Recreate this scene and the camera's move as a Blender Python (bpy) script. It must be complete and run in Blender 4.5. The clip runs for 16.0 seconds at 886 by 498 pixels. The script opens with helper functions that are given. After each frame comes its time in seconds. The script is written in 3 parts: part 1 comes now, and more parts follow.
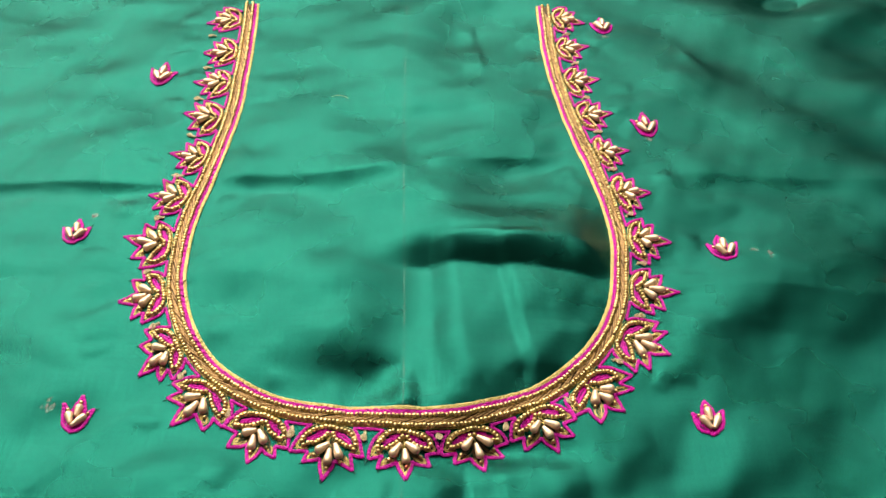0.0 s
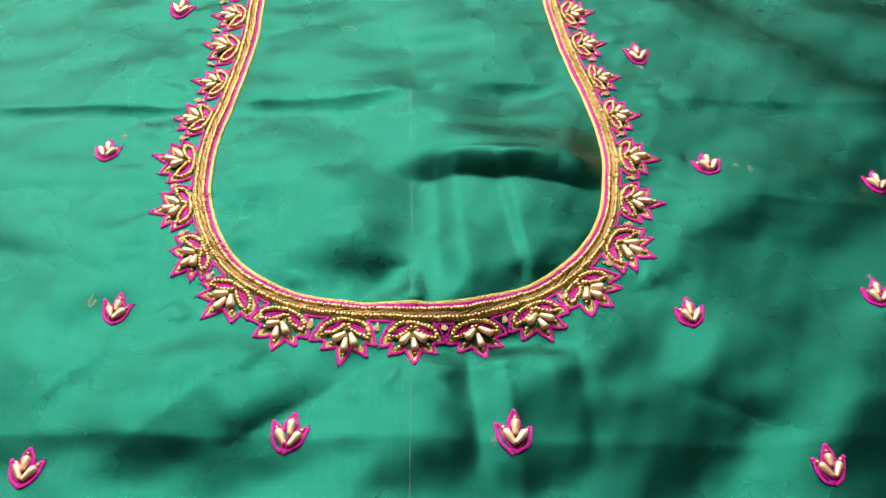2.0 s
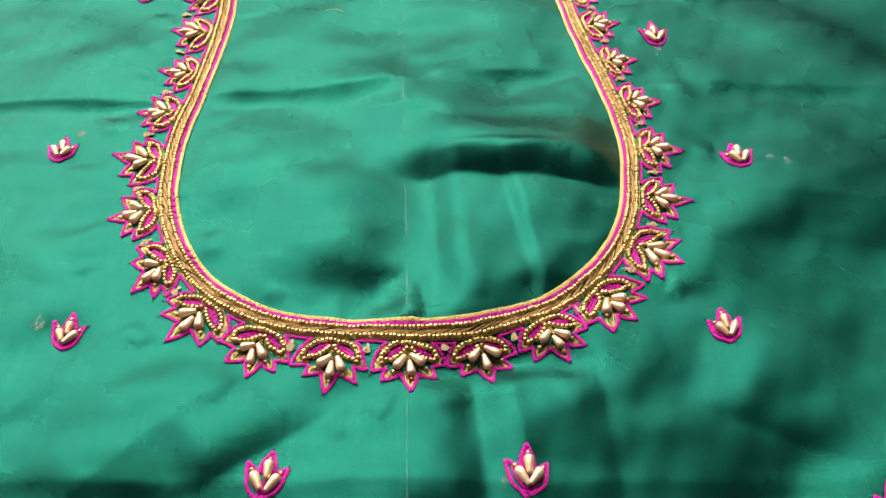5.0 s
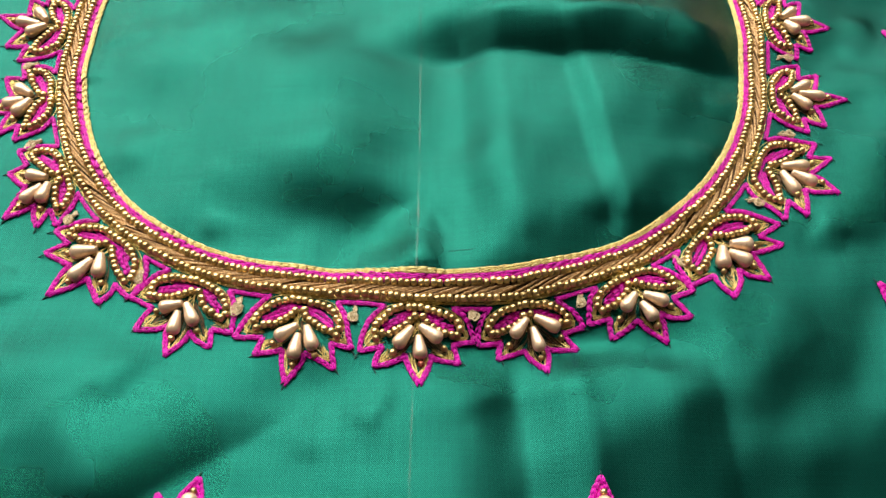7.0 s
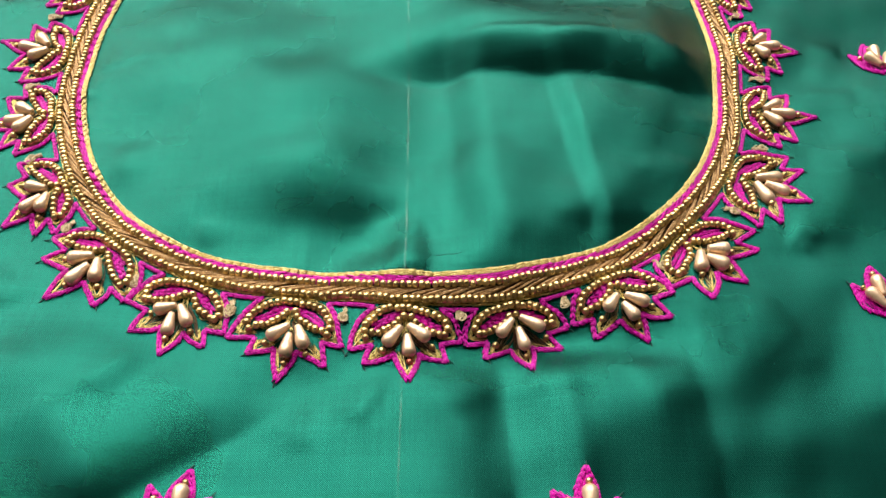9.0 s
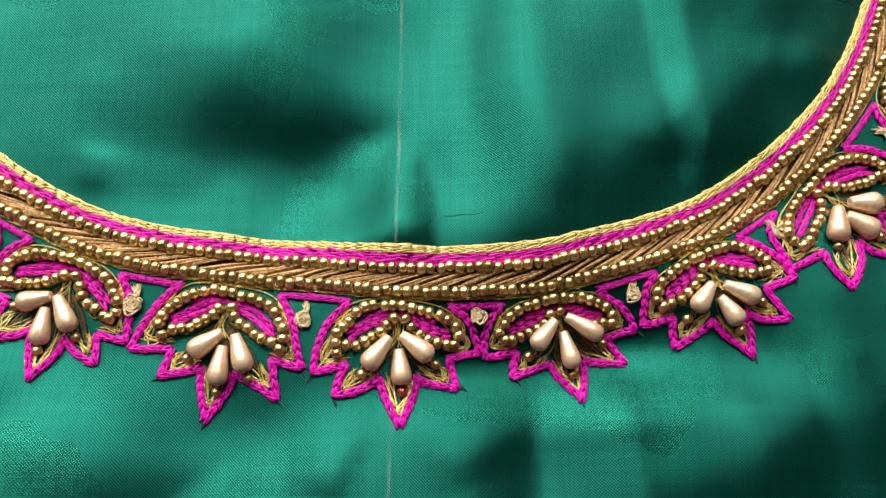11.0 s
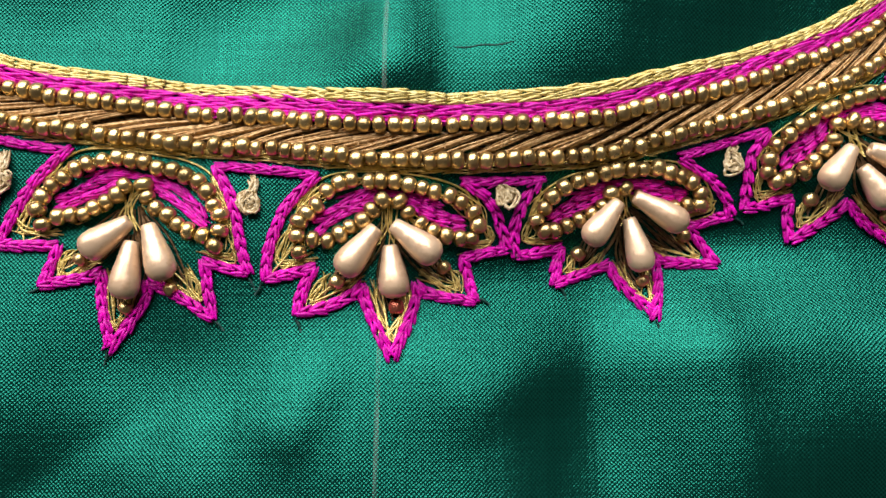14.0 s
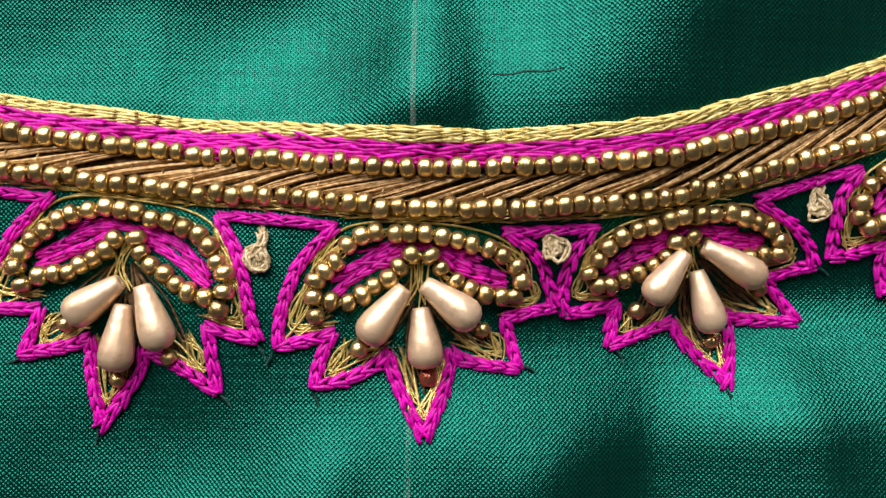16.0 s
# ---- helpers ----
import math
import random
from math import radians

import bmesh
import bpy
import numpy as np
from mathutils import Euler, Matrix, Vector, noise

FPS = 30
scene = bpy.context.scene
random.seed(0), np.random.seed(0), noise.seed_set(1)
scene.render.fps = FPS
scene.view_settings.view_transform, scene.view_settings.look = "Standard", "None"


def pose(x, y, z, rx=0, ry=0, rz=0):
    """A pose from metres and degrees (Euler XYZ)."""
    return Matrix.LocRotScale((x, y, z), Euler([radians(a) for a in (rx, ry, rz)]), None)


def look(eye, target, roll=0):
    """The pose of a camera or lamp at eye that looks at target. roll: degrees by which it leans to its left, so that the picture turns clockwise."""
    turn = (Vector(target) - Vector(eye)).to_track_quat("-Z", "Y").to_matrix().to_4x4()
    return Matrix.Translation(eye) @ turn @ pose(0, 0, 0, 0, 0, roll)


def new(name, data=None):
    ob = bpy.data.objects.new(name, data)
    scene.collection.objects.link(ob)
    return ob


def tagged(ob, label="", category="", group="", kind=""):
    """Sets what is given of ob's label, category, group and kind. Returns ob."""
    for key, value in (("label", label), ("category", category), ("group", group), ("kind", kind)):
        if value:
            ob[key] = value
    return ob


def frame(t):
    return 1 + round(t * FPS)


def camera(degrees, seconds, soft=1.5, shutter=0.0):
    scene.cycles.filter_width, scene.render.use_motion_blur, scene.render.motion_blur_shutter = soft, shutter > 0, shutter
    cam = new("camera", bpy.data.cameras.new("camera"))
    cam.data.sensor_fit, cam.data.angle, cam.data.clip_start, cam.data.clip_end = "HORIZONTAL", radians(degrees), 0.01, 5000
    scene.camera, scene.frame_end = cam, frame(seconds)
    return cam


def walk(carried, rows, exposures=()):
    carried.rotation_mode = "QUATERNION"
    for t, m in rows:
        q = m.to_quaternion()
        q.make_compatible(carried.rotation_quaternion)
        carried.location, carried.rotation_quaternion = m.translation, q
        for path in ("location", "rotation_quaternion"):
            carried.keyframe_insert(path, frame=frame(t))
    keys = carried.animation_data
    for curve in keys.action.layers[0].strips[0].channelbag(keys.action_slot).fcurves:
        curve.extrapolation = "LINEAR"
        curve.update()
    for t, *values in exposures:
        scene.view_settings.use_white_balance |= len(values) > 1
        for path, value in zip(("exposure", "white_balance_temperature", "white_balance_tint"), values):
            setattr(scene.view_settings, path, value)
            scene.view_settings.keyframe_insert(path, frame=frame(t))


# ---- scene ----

MM = 0.001

# ---- camera and walk: seconds, eye, point on the cloth that it looks at, roll ----
cam = camera(53.6, 16.0, soft=1.5)
ROWS = [
    (0.0, -0.00285, -0.14698, 0.29895, 0.01704, 0.11276, 3.78),
    (0.5, -0.00240, -0.15296, 0.29846, 0.01636, 0.09205, 3.66),
    (1.0, -0.00121, -0.16662, 0.30087, 0.01764, 0.06985, 3.95),
    (1.5, -0.00096, -0.17789, 0.30520, 0.01683, 0.06270, 3.51),
    (2.0, -0.00517, -0.18611, 0.30894, 0.01359, 0.06055, 3.53),
    (2.5, -0.00691, -0.18713, 0.30910, 0.01332, 0.05668, 3.64),
    (3.0, -0.00749, -0.18326, 0.30894, 0.01308, 0.06487, 3.34),
    (3.5, -0.00714, -0.17910, 0.30647, 0.01632, 0.06608, 3.66),
    (4.0, -0.00880, -0.17584, 0.30381, 0.01389, 0.06424, 3.63),
    (4.2, -0.00874, -0.17573, 0.30398, 0.01385, 0.06618, 3.53),
    (6.3, 0.00860, -0.09383, 0.19586, 0.01430, 0.04452, 2.65),
    (6.5, 0.00789, -0.09051, 0.19127, 0.01312, 0.03976, 3.12),
    (7.0, 0.00150, -0.08259, 0.18304, 0.00575, 0.03709, 2.14),
    (7.5, -0.00039, -0.07177, 0.17529, 0.00608, 0.03881, 2.89),
    (8.0, 0.00305, -0.06550, 0.16755, 0.00871, 0.03577, 2.60),
    (8.5, 0.00130, -0.07468, 0.17771, 0.00610, 0.05093, 1.88),
    (9.0, 0.00161, -0.09860, 0.18023, 0.00895, 0.03886, 2.72),
    (9.5, 0.00560, -0.10195, 0.17782, 0.01210, 0.02715, 2.64),
    (9.8, 0.00542, -0.08316, 0.17165, 0.00975, 0.01385, 2.40),
    (10.0, 0.00198, -0.06984, 0.16535, 0.00882, 0.01253, 4.63),
    (10.2, 0.00090, -0.05400, 0.16043, 0.00784, 0.01872, 5.79),
    (12.3, 0.00132, -0.00495, 0.11128, 0.00658, 0.01821, 12.91),
    (12.5, 0.00190, -0.00435, 0.10915, 0.00681, 0.01652, 13.62),
    (13.0, 0.00085, -0.00447, 0.10756, 0.00553, 0.01602, 13.18),
    (13.5, -0.00062, -0.00358, 0.10456, 0.00416, 0.01575, 14.12),
    (14.0, 0.00235, -0.00459, 0.09583, 0.00577, 0.01201, 11.68),
    (14.5, 0.00318, -0.00453, 0.09072, 0.00634, 0.01020, 12.13),
    (15.0, 0.00262, 0.00282, 0.08873, 0.00587, 0.01528, 14.76),
    (15.5, 0.00382, 0.00859, 0.08447, 0.00538, 0.01891, 8.56),
    (16.0, 0.00072, 0.00711, 0.08420, 0.00208, 0.01791, 7.03),
]
EXPOSURES = [(0.0, -0.16, 6800, 10), (1.5, -0.03, 6850, 10), (4.2, -0.01, 6850, 10), (6.3, -0.22, 6500, 14), (10.2, -0.22, 6500, 14), (12.3, -0.2, 6250, 17), (14.5, -0.27, 6250, 17), (16.0, -0.36, 6250, 17)]
walk(cam, [(t, look((ex, ey, ez), (gx, gy, 0.0), roll)) for t, ex, ey, ez, gx, gy, roll in ROWS], EXPOSURES)

# ---- light: daylight from an unseen, assumed window beyond the cloth, to its left ----
world = bpy.data.worlds.new("world")
scene.world = world
world.use_nodes = True
sky = world.node_tree.nodes.new("ShaderNodeTexSky")
sky.sky_type, sky.sun_disc = "NISHITA", False
sky.sun_elevation, sky.sun_rotation = radians(40), radians(150)
world.node_tree.links.new(sky.outputs[0], world.node_tree.nodes["Background"].inputs[0])
world.node_tree.nodes["Background"].inputs[1].default_value = 0.12

FLOOR = -0.012
ROOM = (-2.0, 1.8, -2.2, 0.98)         # west, east, south and north faces of the walls
# the opening is assumed, stretched east to brighten the cloth's upper right
WIN = (-1.7, 0.58, 0.40, 1.75)       # window in the north wall: x0, x1, z0, z1
# area lamp added in the assumed opening; bead highlights give only its direction
assumed_window_light = bpy.data.lights.new("assumed_window_daylight", "AREA")
assumed_window_light.shape, assumed_window_light.size, assumed_window_light.size_y = "RECTANGLE", WIN[1] - WIN[0], WIN[3] - WIN[2]
assumed_window_light.energy, assumed_window_light.color = 86.0, (1.0, 0.97, 0.92)
lamp = new("assumed_window_daylight", assumed_window_light)
lamp.matrix_world = look(((WIN[0] + WIN[1]) / 2, ROOM[3] + 0.02, (WIN[2] + WIN[3]) / 2), ((WIN[0] + WIN[1]) / 2, -1.0, (WIN[2] + WIN[3]) / 2 - 1.6))


# ---- materials ----
class Nodes:
    """A small writer of node materials."""

    def __init__(self, name):
        self.mat = bpy.data.materials.new(name)
        self.mat.use_nodes = True
        self.tree = self.mat.node_tree
        self.bsdf = self.tree.nodes["Principled BSDF"]
        self.coord = self.add("ShaderNodeTexCoord").outputs["Object"]

    def add(self, kind, **settings):
        node = self.tree.nodes.new(kind)
        for key, value in settings.items():
            setattr(node, key, value)
        return node

    def put(self, node, **values):
        for key, value in values.items():
            key = key.replace("_", " ")
            if isinstance(value, bpy.types.NodeSocket):
                self.tree.links.new(value, node.inputs[key])
            else:
                node.inputs[key].default_value = value
        return node

    def math(self, op, a, b=0.0):
        node = self.add("ShaderNodeMath", operation=op)
        for n, value in enumerate((a, b)):
            if isinstance(value, bpy.types.NodeSocket):
                self.tree.links.new(value, node.inputs[n])
            else:
                node.inputs[n].default_value = value
        return node.outputs[0]

    def noise(self, scale, detail=3.0, vector=None, rough=0.5):
        node = self.add("ShaderNodeTexNoise")
        self.put(node, Scale=scale, Detail=detail, Roughness=rough, Vector=vector or self.coord)
        return node.outputs["Fac"]

    def ramp(self, fac, stops):
        node = self.add("ShaderNodeValToRGB")
        while len(node.color_ramp.elements) < len(stops):
            node.color_ramp.elements.new(0.5)
        for element, (at, colour) in zip(node.color_ramp.elements, stops):
            element.position, element.color = at, (*colour, 1)
        self.tree.links.new(fac, node.inputs[0])
        return node.outputs[0]

    def mix(self, fac, a, b, blend="MIX"):
        node = self.add("ShaderNodeMix", data_type="RGBA", blend_type=blend)
        for n, value in ((0, fac), (6, a), (7, b)):
            if isinstance(value, bpy.types.NodeSocket):
                self.tree.links.new(value, node.inputs[n])
            else:
                node.inputs[n].default_value = value if n == 0 else (*value, 1)
        return node.outputs[2]

    def bump(self, height, strength, distance):
        node = self.put(self.add("ShaderNodeBump"), Strength=strength, Distance=distance, Height=height)
        self.tree.links.new(node.outputs[0], self.bsdf.inputs["Normal"])

    def stretched(self, x, y, z, turn=0.0):
        node = self.add("ShaderNodeMapping")
        self.put(node, Vector=self.coord, Scale=(x, y, z), Rotation=(0, 0, radians(turn)))
        return node.outputs[0]


def silk():
    """Shot silk: green warp over a blue-black weft, in a plain weave; the threads' sparkle is partly painted in."""
    n = Nodes("green_silk")
    axes = n.add("ShaderNodeSeparateXYZ")
    n.tree.links.new(n.coord, axes.inputs[0])
    wobble = n.math("ADD", n.math("MULTIPLY", n.noise(260.0, 2.0), 0.5), n.math("MULTIPLY", n.noise(1100.0, 2.0), 0.62))
    sway = n.math("ADD", n.math("MULTIPLY", n.noise(310.0, 2.0), 0.5), n.math("MULTIPLY", n.noise(1350.0, 2.0), 0.5))
    pitch = 2 * math.pi / 0.00047
    a = n.math("SINE", n.math("ADD", n.math("MULTIPLY", axes.outputs[0], pitch), n.math("MULTIPLY", wobble, 6.5)))
    b = n.math("SINE", n.math("ADD", n.math("MULTIPLY", axes.outputs[1], pitch), n.math("MULTIPLY", sway, 6.0)))
    weave = n.math("MULTIPLY_ADD", n.math("MULTIPLY", a, b), 0.5)
    weave.node.inputs[2].default_value = 0.5
    thread_x = n.noise(1.0, 2.0, n.stretched(40, 2600, 1))
    thread_y = n.noise(1.0, 2.0, n.stretched(2600, 40, 1))
    threads = n.math("MULTIPLY", n.math("ADD", thread_x, thread_y), 0.5)
    # light and dark of the weave are exaggerated here to imitate sparkling threads
    base = n.mix(weave, (0.0006, 0.005, 0.007), (0.015, 0.196, 0.130))
    base = n.mix(0.25, base, n.ramp(threads, [(0.3, (0.001, 0.028, 0.022)), (0.7, (0.008, 0.185, 0.118))]))
    slubs = n.math("ADD", n.noise(1.0, 3.0, n.stretched(22, 950, 1)), n.noise(1.0, 3.0, n.stretched(950, 30, 1)))
    base = n.mix(n.ramp(n.math("MULTIPLY", slubs, 0.5), [(0.36, (0.10, 0.10, 0.10)), (0.52, (0, 0, 0))]), base, (0.0015, 0.055, 0.042))
    base = n.mix(n.ramp(n.math("MULTIPLY", slubs, 0.5), [(0.52, (0, 0, 0)), (0.64, (0.09, 0.09, 0.09))]), base, (0.020, 0.230, 0.165))
    stain = n.noise(14.0, 4.0)
    base = n.mix(n.math("MULTIPLY", n.math("ADD", stain, n.noise(70.0, 4.0)), 0.25), base, (0.002, 0.075, 0.055))
    n.put(n.bsdf, Base_Color=base, Roughness=n.ramp(stain, [(0.3, (0.25, 0.25, 0.25)), (0.7, (0.31, 0.31, 0.31))]), Specular_IOR_Level=0.05, Metallic=0.82)
    n.bump(n.math("ADD", n.math("MULTIPLY", weave, 0.8), n.math("MULTIPLY", threads, 1.0)), 0.75, 0.000088)
    return n.mat


def thread(name, dark, light, metal=0.0, rough=0.45, fibre=2200.0, spec=0.4, sheen=0.3):
    """Spun embroidery thread, with fine fibres."""
    n = Nodes(name)
    fibres = n.noise(fibre, 3.0)
    info = n.add("ShaderNodeNewGeometry").outputs["Random Per Island"]
    tone = n.mix(n.math("MULTIPLY", info, 0.6), n.ramp(fibres, [(0.35, dark), (0.65, light)]), dark)
    n.put(n.bsdf, Base_Color=tone, Metallic=metal, Roughness=rough, Specular_IOR_Level=spec, Sheen_Weight=sheen, Sheen_Roughness=0.35)
    n.put(n.bsdf, Sheen_Tint=(*light, 1))
    n.bump(fibres, 0.5, 0.0002)
    return n.mat


def plated(name, deep, bright, rough, metal, spread=0.35):
    """Worn plating on glass beads, each a little different."""
    n = Nodes(name)
    info = n.add("ShaderNodeObjectInfo").outputs["Random"]
    island = n.add("ShaderNodeNewGeometry").outputs["Random Per Island"]
    wear = n.noise(900.0, 4.0)
    tone = n.mix(n.math("MULTIPLY", n.math("FRACT", n.math("ADD", info, island)), spread), bright, deep)
    tone = n.mix(n.ramp(wear, [(0.55, (0, 0, 0)), (0.75, (0.6, 0.6, 0.6))]), tone, deep)
    n.put(n.bsdf, Base_Color=tone, Metallic=metal, Roughness=n.ramp(wear, [(0.3, (rough,) * 3), (0.75, (rough + 0.18,) * 3)]), Specular_IOR_Level=0.6)
    n.bump(n.math("ADD", wear, n.noise(420.0, 2.0)), 0.42, 0.0002)
    return n.mat


def plaster(name, low, high, scale=6.0):
    n = Nodes(name)
    n.put(n.bsdf, Base_Color=n.ramp(n.noise(scale, 5.0), [(0.35, low), (0.65, high)]), Roughness=0.85)
    n.bump(n.noise(180.0, 3.0), 0.2, 0.002)
    return n.mat


SILK = silk()
MAGENTA = thread("magenta_thread", (0.40, 0.0010, 0.21), (0.98, 0.006, 0.58), rough=0.42, spec=0.3, sheen=0.06)
GOLD_THREAD = thread("gold_thread", (0.58, 0.43, 0.10), (0.94, 0.80, 0.34), metal=0.2, rough=0.38, sheen=0.0)
COPPER_THREAD = thread("copper_thread", (0.36, 0.19, 0.06), (0.88, 0.60, 0.28), metal=0.35, rough=0.45, sheen=0.0)
ZARI = thread("zari_thread", (0.50, 0.35, 0.08), (0.95, 0.78, 0.30), metal=0.45, rough=0.32, sheen=0.0)
CREAM_THREAD = thread("cream_thread", (0.36, 0.24, 0.09), (0.90, 0.76, 0.48), rough=0.45)
GOLD_BEAD = plated("antique_gold_bead", (0.20, 0.12, 0.04), (0.88, 0.65, 0.28), 0.24, 0.95, 0.6)
PEARL = plated("champagne_pearl", (0.52, 0.31, 0.16), (0.90, 0.65, 0.41), 0.30, 0.5, 0.4)
RED_BEAD = plated("copper_red_bead", (0.25, 0.05, 0.03), (0.5, 0.14, 0.08), 0.22, 0.8)
BROWN_THREAD = thread("brown_thread", (0.07, 0.035, 0.012), (0.30, 0.17, 0.065), metal=0.2, rough=0.5, sheen=0.0)
DARK_THREAD = thread("dark_green_thread", (0.002, 0.025, 0.02), (0.004, 0.07, 0.05), rough=0.6)
# wall and ceiling tones are invented, dark to deepen bead and silk reflections
WALL = plaster("wall_paint", (0.17, 0.155, 0.13), (0.23, 0.21, 0.18))
CEILING = plaster("ceiling_paint", (0.10, 0.095, 0.09), (0.14, 0.135, 0.13))
FLOOR_MAT = plaster("floor_cement", (0.14, 0.12, 0.11), (0.22, 0.20, 0.18), 9.0)
FRAME_PAINT = plaster("frame_paint", (0.70, 0.70, 0.68), (0.78, 0.78, 0.76), 20.0)


# ---- mesh helpers ----
def mesh_of(name, verts, faces, material, smooth=True):
    me = bpy.data.meshes.new(name)
    me.from_pydata([tuple(v) for v in verts], [], faces)
    me.materials.append(material)
    if smooth:
        me.polygons.foreach_set("use_smooth", np.ones(len(faces), dtype=bool))
    me.update()
    return me


def thing(name, at, label, category, group="", kind=""):
    """An Empty at the base of a thing."""
    ob = new(name)
    ob.empty_display_size = 0.005
    ob.location = at
    return tagged(ob, label, category, group, kind)


def part(name, me, parent, at=(0, 0, 0), label="", turn=None, scale=1.0, kind=""):
    """One mesh object under a thing or a part; at is in the parent's space."""
    ob = new(name, me)
    ob.parent = parent
    ob.matrix_basis = Matrix.LocRotScale(Vector(at), turn, Vector((scale, scale, scale)) if np.isscalar(scale) else Vector(scale))
    return tagged(ob, label=label, kind=kind)


class Soup:
    """Collects vertices and faces of many small bodies into one mesh."""

    def __init__(self):
        self.verts, self.faces = [], []

    def add(self, verts, faces):
        base = len(self.verts)
        self.verts.extend(tuple(v) for v in verts)
        self.faces.extend(tuple(base + i for i in f) for f in faces)

    def mesh(self, name, material):
        return mesh_of(name, self.verts, self.faces, material)


def lobe_template(around=6, along=5):
    """A unit ellipsoid along x: half lengths 1."""
    verts, faces = [(-1, 0, 0)], []
    for i in range(1, along):
        a = math.pi * i / along
        for j in range(around):
            b = 2 * math.pi * j / around
            verts.append((-math.cos(a), math.sin(a) * math.cos(b), math.sin(a) * math.sin(b)))
    verts.append((1, 0, 0))
    last = len(verts) - 1
    for j in range(around):
        k = (j + 1) % around
        faces.append((0, 1 + k, 1 + j))
        for i in range(along - 2):
            p, q = 1 + i * around, 1 + (i + 1) * around
            faces.append((p + j, p + k, q + k, q + j))
        faces.append((last, last - around + j, last - around + k))
    return np.array(verts), faces


LOBE = lobe_template(6, 4)


def add_lobe(soup, centre, angle, half, lift=0.0):
    """An ellipsoid thread lobe lying on the cloth, its length turned by angle (radians) in the plan."""
    v = LOBE[0] * np.array(half)
    c, s = math.cos(angle), math.sin(angle)
    out = np.empty_like(v)
    out[:, 0] = centre[0] + v[:, 0] * c - v[:, 1] * s
    out[:, 1] = centre[1] + v[:, 0] * s + v[:, 1] * c
    out[:, 2] = centre[2] + v[:, 2] + lift * v[:, 0]
    soup.add(out, LOBE[1])


def add_tube(soup, points, radius, sides=5):
    """A round thread through points."""
    points = np.asarray(points, float)
    n = len(points)
    ways = np.gradient(points, axis=0)
    ways /= np.linalg.norm(ways, axis=1)[:, None] + 1e-12
    side = np.cross(ways, (0, 0, 1.0))
    side /= np.linalg.norm(side, axis=1)[:, None] + 1e-12
    up = np.cross(side, ways)
    verts, faces = [], []
    for i in range(n):
        r = radius * (0.55 if i in (0, n - 1) else 1.0)
        for j in range(sides):
            a = 2 * math.pi * j / sides
            verts.append(points[i] + r * (math.cos(a) * side[i] + math.sin(a) * up[i]))
    for i in range(n - 1):
        for j in range(sides):
            k = (j + 1) % sides
            faces.append((i * sides + j, i * sides + k, (i + 1) * sides + k, (i + 1) * sides + j))
    faces.append(tuple(range(sides)))
    faces.append(tuple(range((n - 1) * sides, n * sides))[::-1])
    soup.add(verts, faces)


def lathe(profile, around, axis="x"):
    """A body of revolution about x from (along, radius) pairs; closed if the profile is a ring."""
    verts, faces = [], []
    for along, radius in profile:
        for j in range(around):
            b = 2 * math.pi * j / around
            verts.append((along, radius * math.cos(b), radius * math.sin(b)))
    m = len(profile)
    for i in range(m):
        i2 = (i + 1) % m
        for j in range(around):
            k = (j + 1) % around
            faces.append((i * around + j, i2 * around + j, i2 * around + k, i * around + k))
    return np.array(verts), faces


def smooth_line(points, step):
    """A Catmull-Rom line through points, resampled at even steps."""
    p = np.asarray(points, float)
    p = np.vstack([2 * p[0] - p[1], p, 2 * p[-1] - p[-2]])
    out = []
    for i in range(1, len(p) - 2):
        for t in np.linspace(0, 1, 24, endpoint=False):
            out.append(0.5 * (2 * p[i] + (p[i + 1] - p[i - 1]) * t + (2 * p[i - 1] - 5 * p[i] + 4 * p[i + 1] - p[i + 2]) * t * t
                              + (3 * p[i] - p[i - 1] - 3 * p[i + 1] + p[i + 2]) * t ** 3))
    out.append(p[-2])
    return even(np.array(out), step)


def even(line, step):
    """A polyline resampled at even steps."""
    line = np.asarray(line, float)
    s = np.r_[0, np.cumsum(np.linalg.norm(np.diff(line, axis=0), axis=1))]
    count = max(2, int(round(s[-1] / step)) + 1)
    at = np.linspace(0, s[-1], count)
    return np.stack([np.interp(at, s, line[:, k]) for k in range(line.shape[1])], 1)


def offset(line, far):
    """The line moved to its right by far."""
    way = np.gradient(line, axis=0)
    way /= np.linalg.norm(way, axis=1)[:, None] + 1e-12
    return line + np.stack([way[:, 1], -way[:, 0]], 1) * far


# ---- the inner edge of the neckline, in millimetres ----
NECK = smooth_line([(-86.1, 301), (-84.5, 262.4), (-84.3, 232), (-84.6, 204.5), (-89.4, 162.6), (-94.8, 130), (-95.6, 106), (-92.8, 85), (-84.1, 63.2), (-69.8, 46.4), (-48.2, 34.5),
                    (-25.3, 30.5), (-13, 29.4), (-0.4, 28.3), (13.5, 28.6), (27.5, 30.5), (52.3, 39.4), (73.6, 57), (86.8, 79), (92.4, 104), (94.4, 128), (89.8, 161.9), (83.0, 197.4), (78.1, 237), (77.2, 262.5), (78, 304.3)], 0.5)


# ---- the cloth's shape: folds and soft waves, in millimetres ----
FOLDS, SWELLS = [], []
DEEP = 1.08


def fold(x0, y0, x1, y1, face, back, high, ends=18.0, crest=False):
    """A pressed fold along a line: a face that climbs to the line's left, and a back that falls away slowly; with a sharp foot, a sharp crest, or both."""
    FOLDS.append((x0, y0, x1, y1, face, back, high, ends, crest))


def swell(x, y, rx, ry, turn, high):
    """A soft rise or hollow."""
    SWELLS.append((x, y, rx, ry, radians(turn), high))


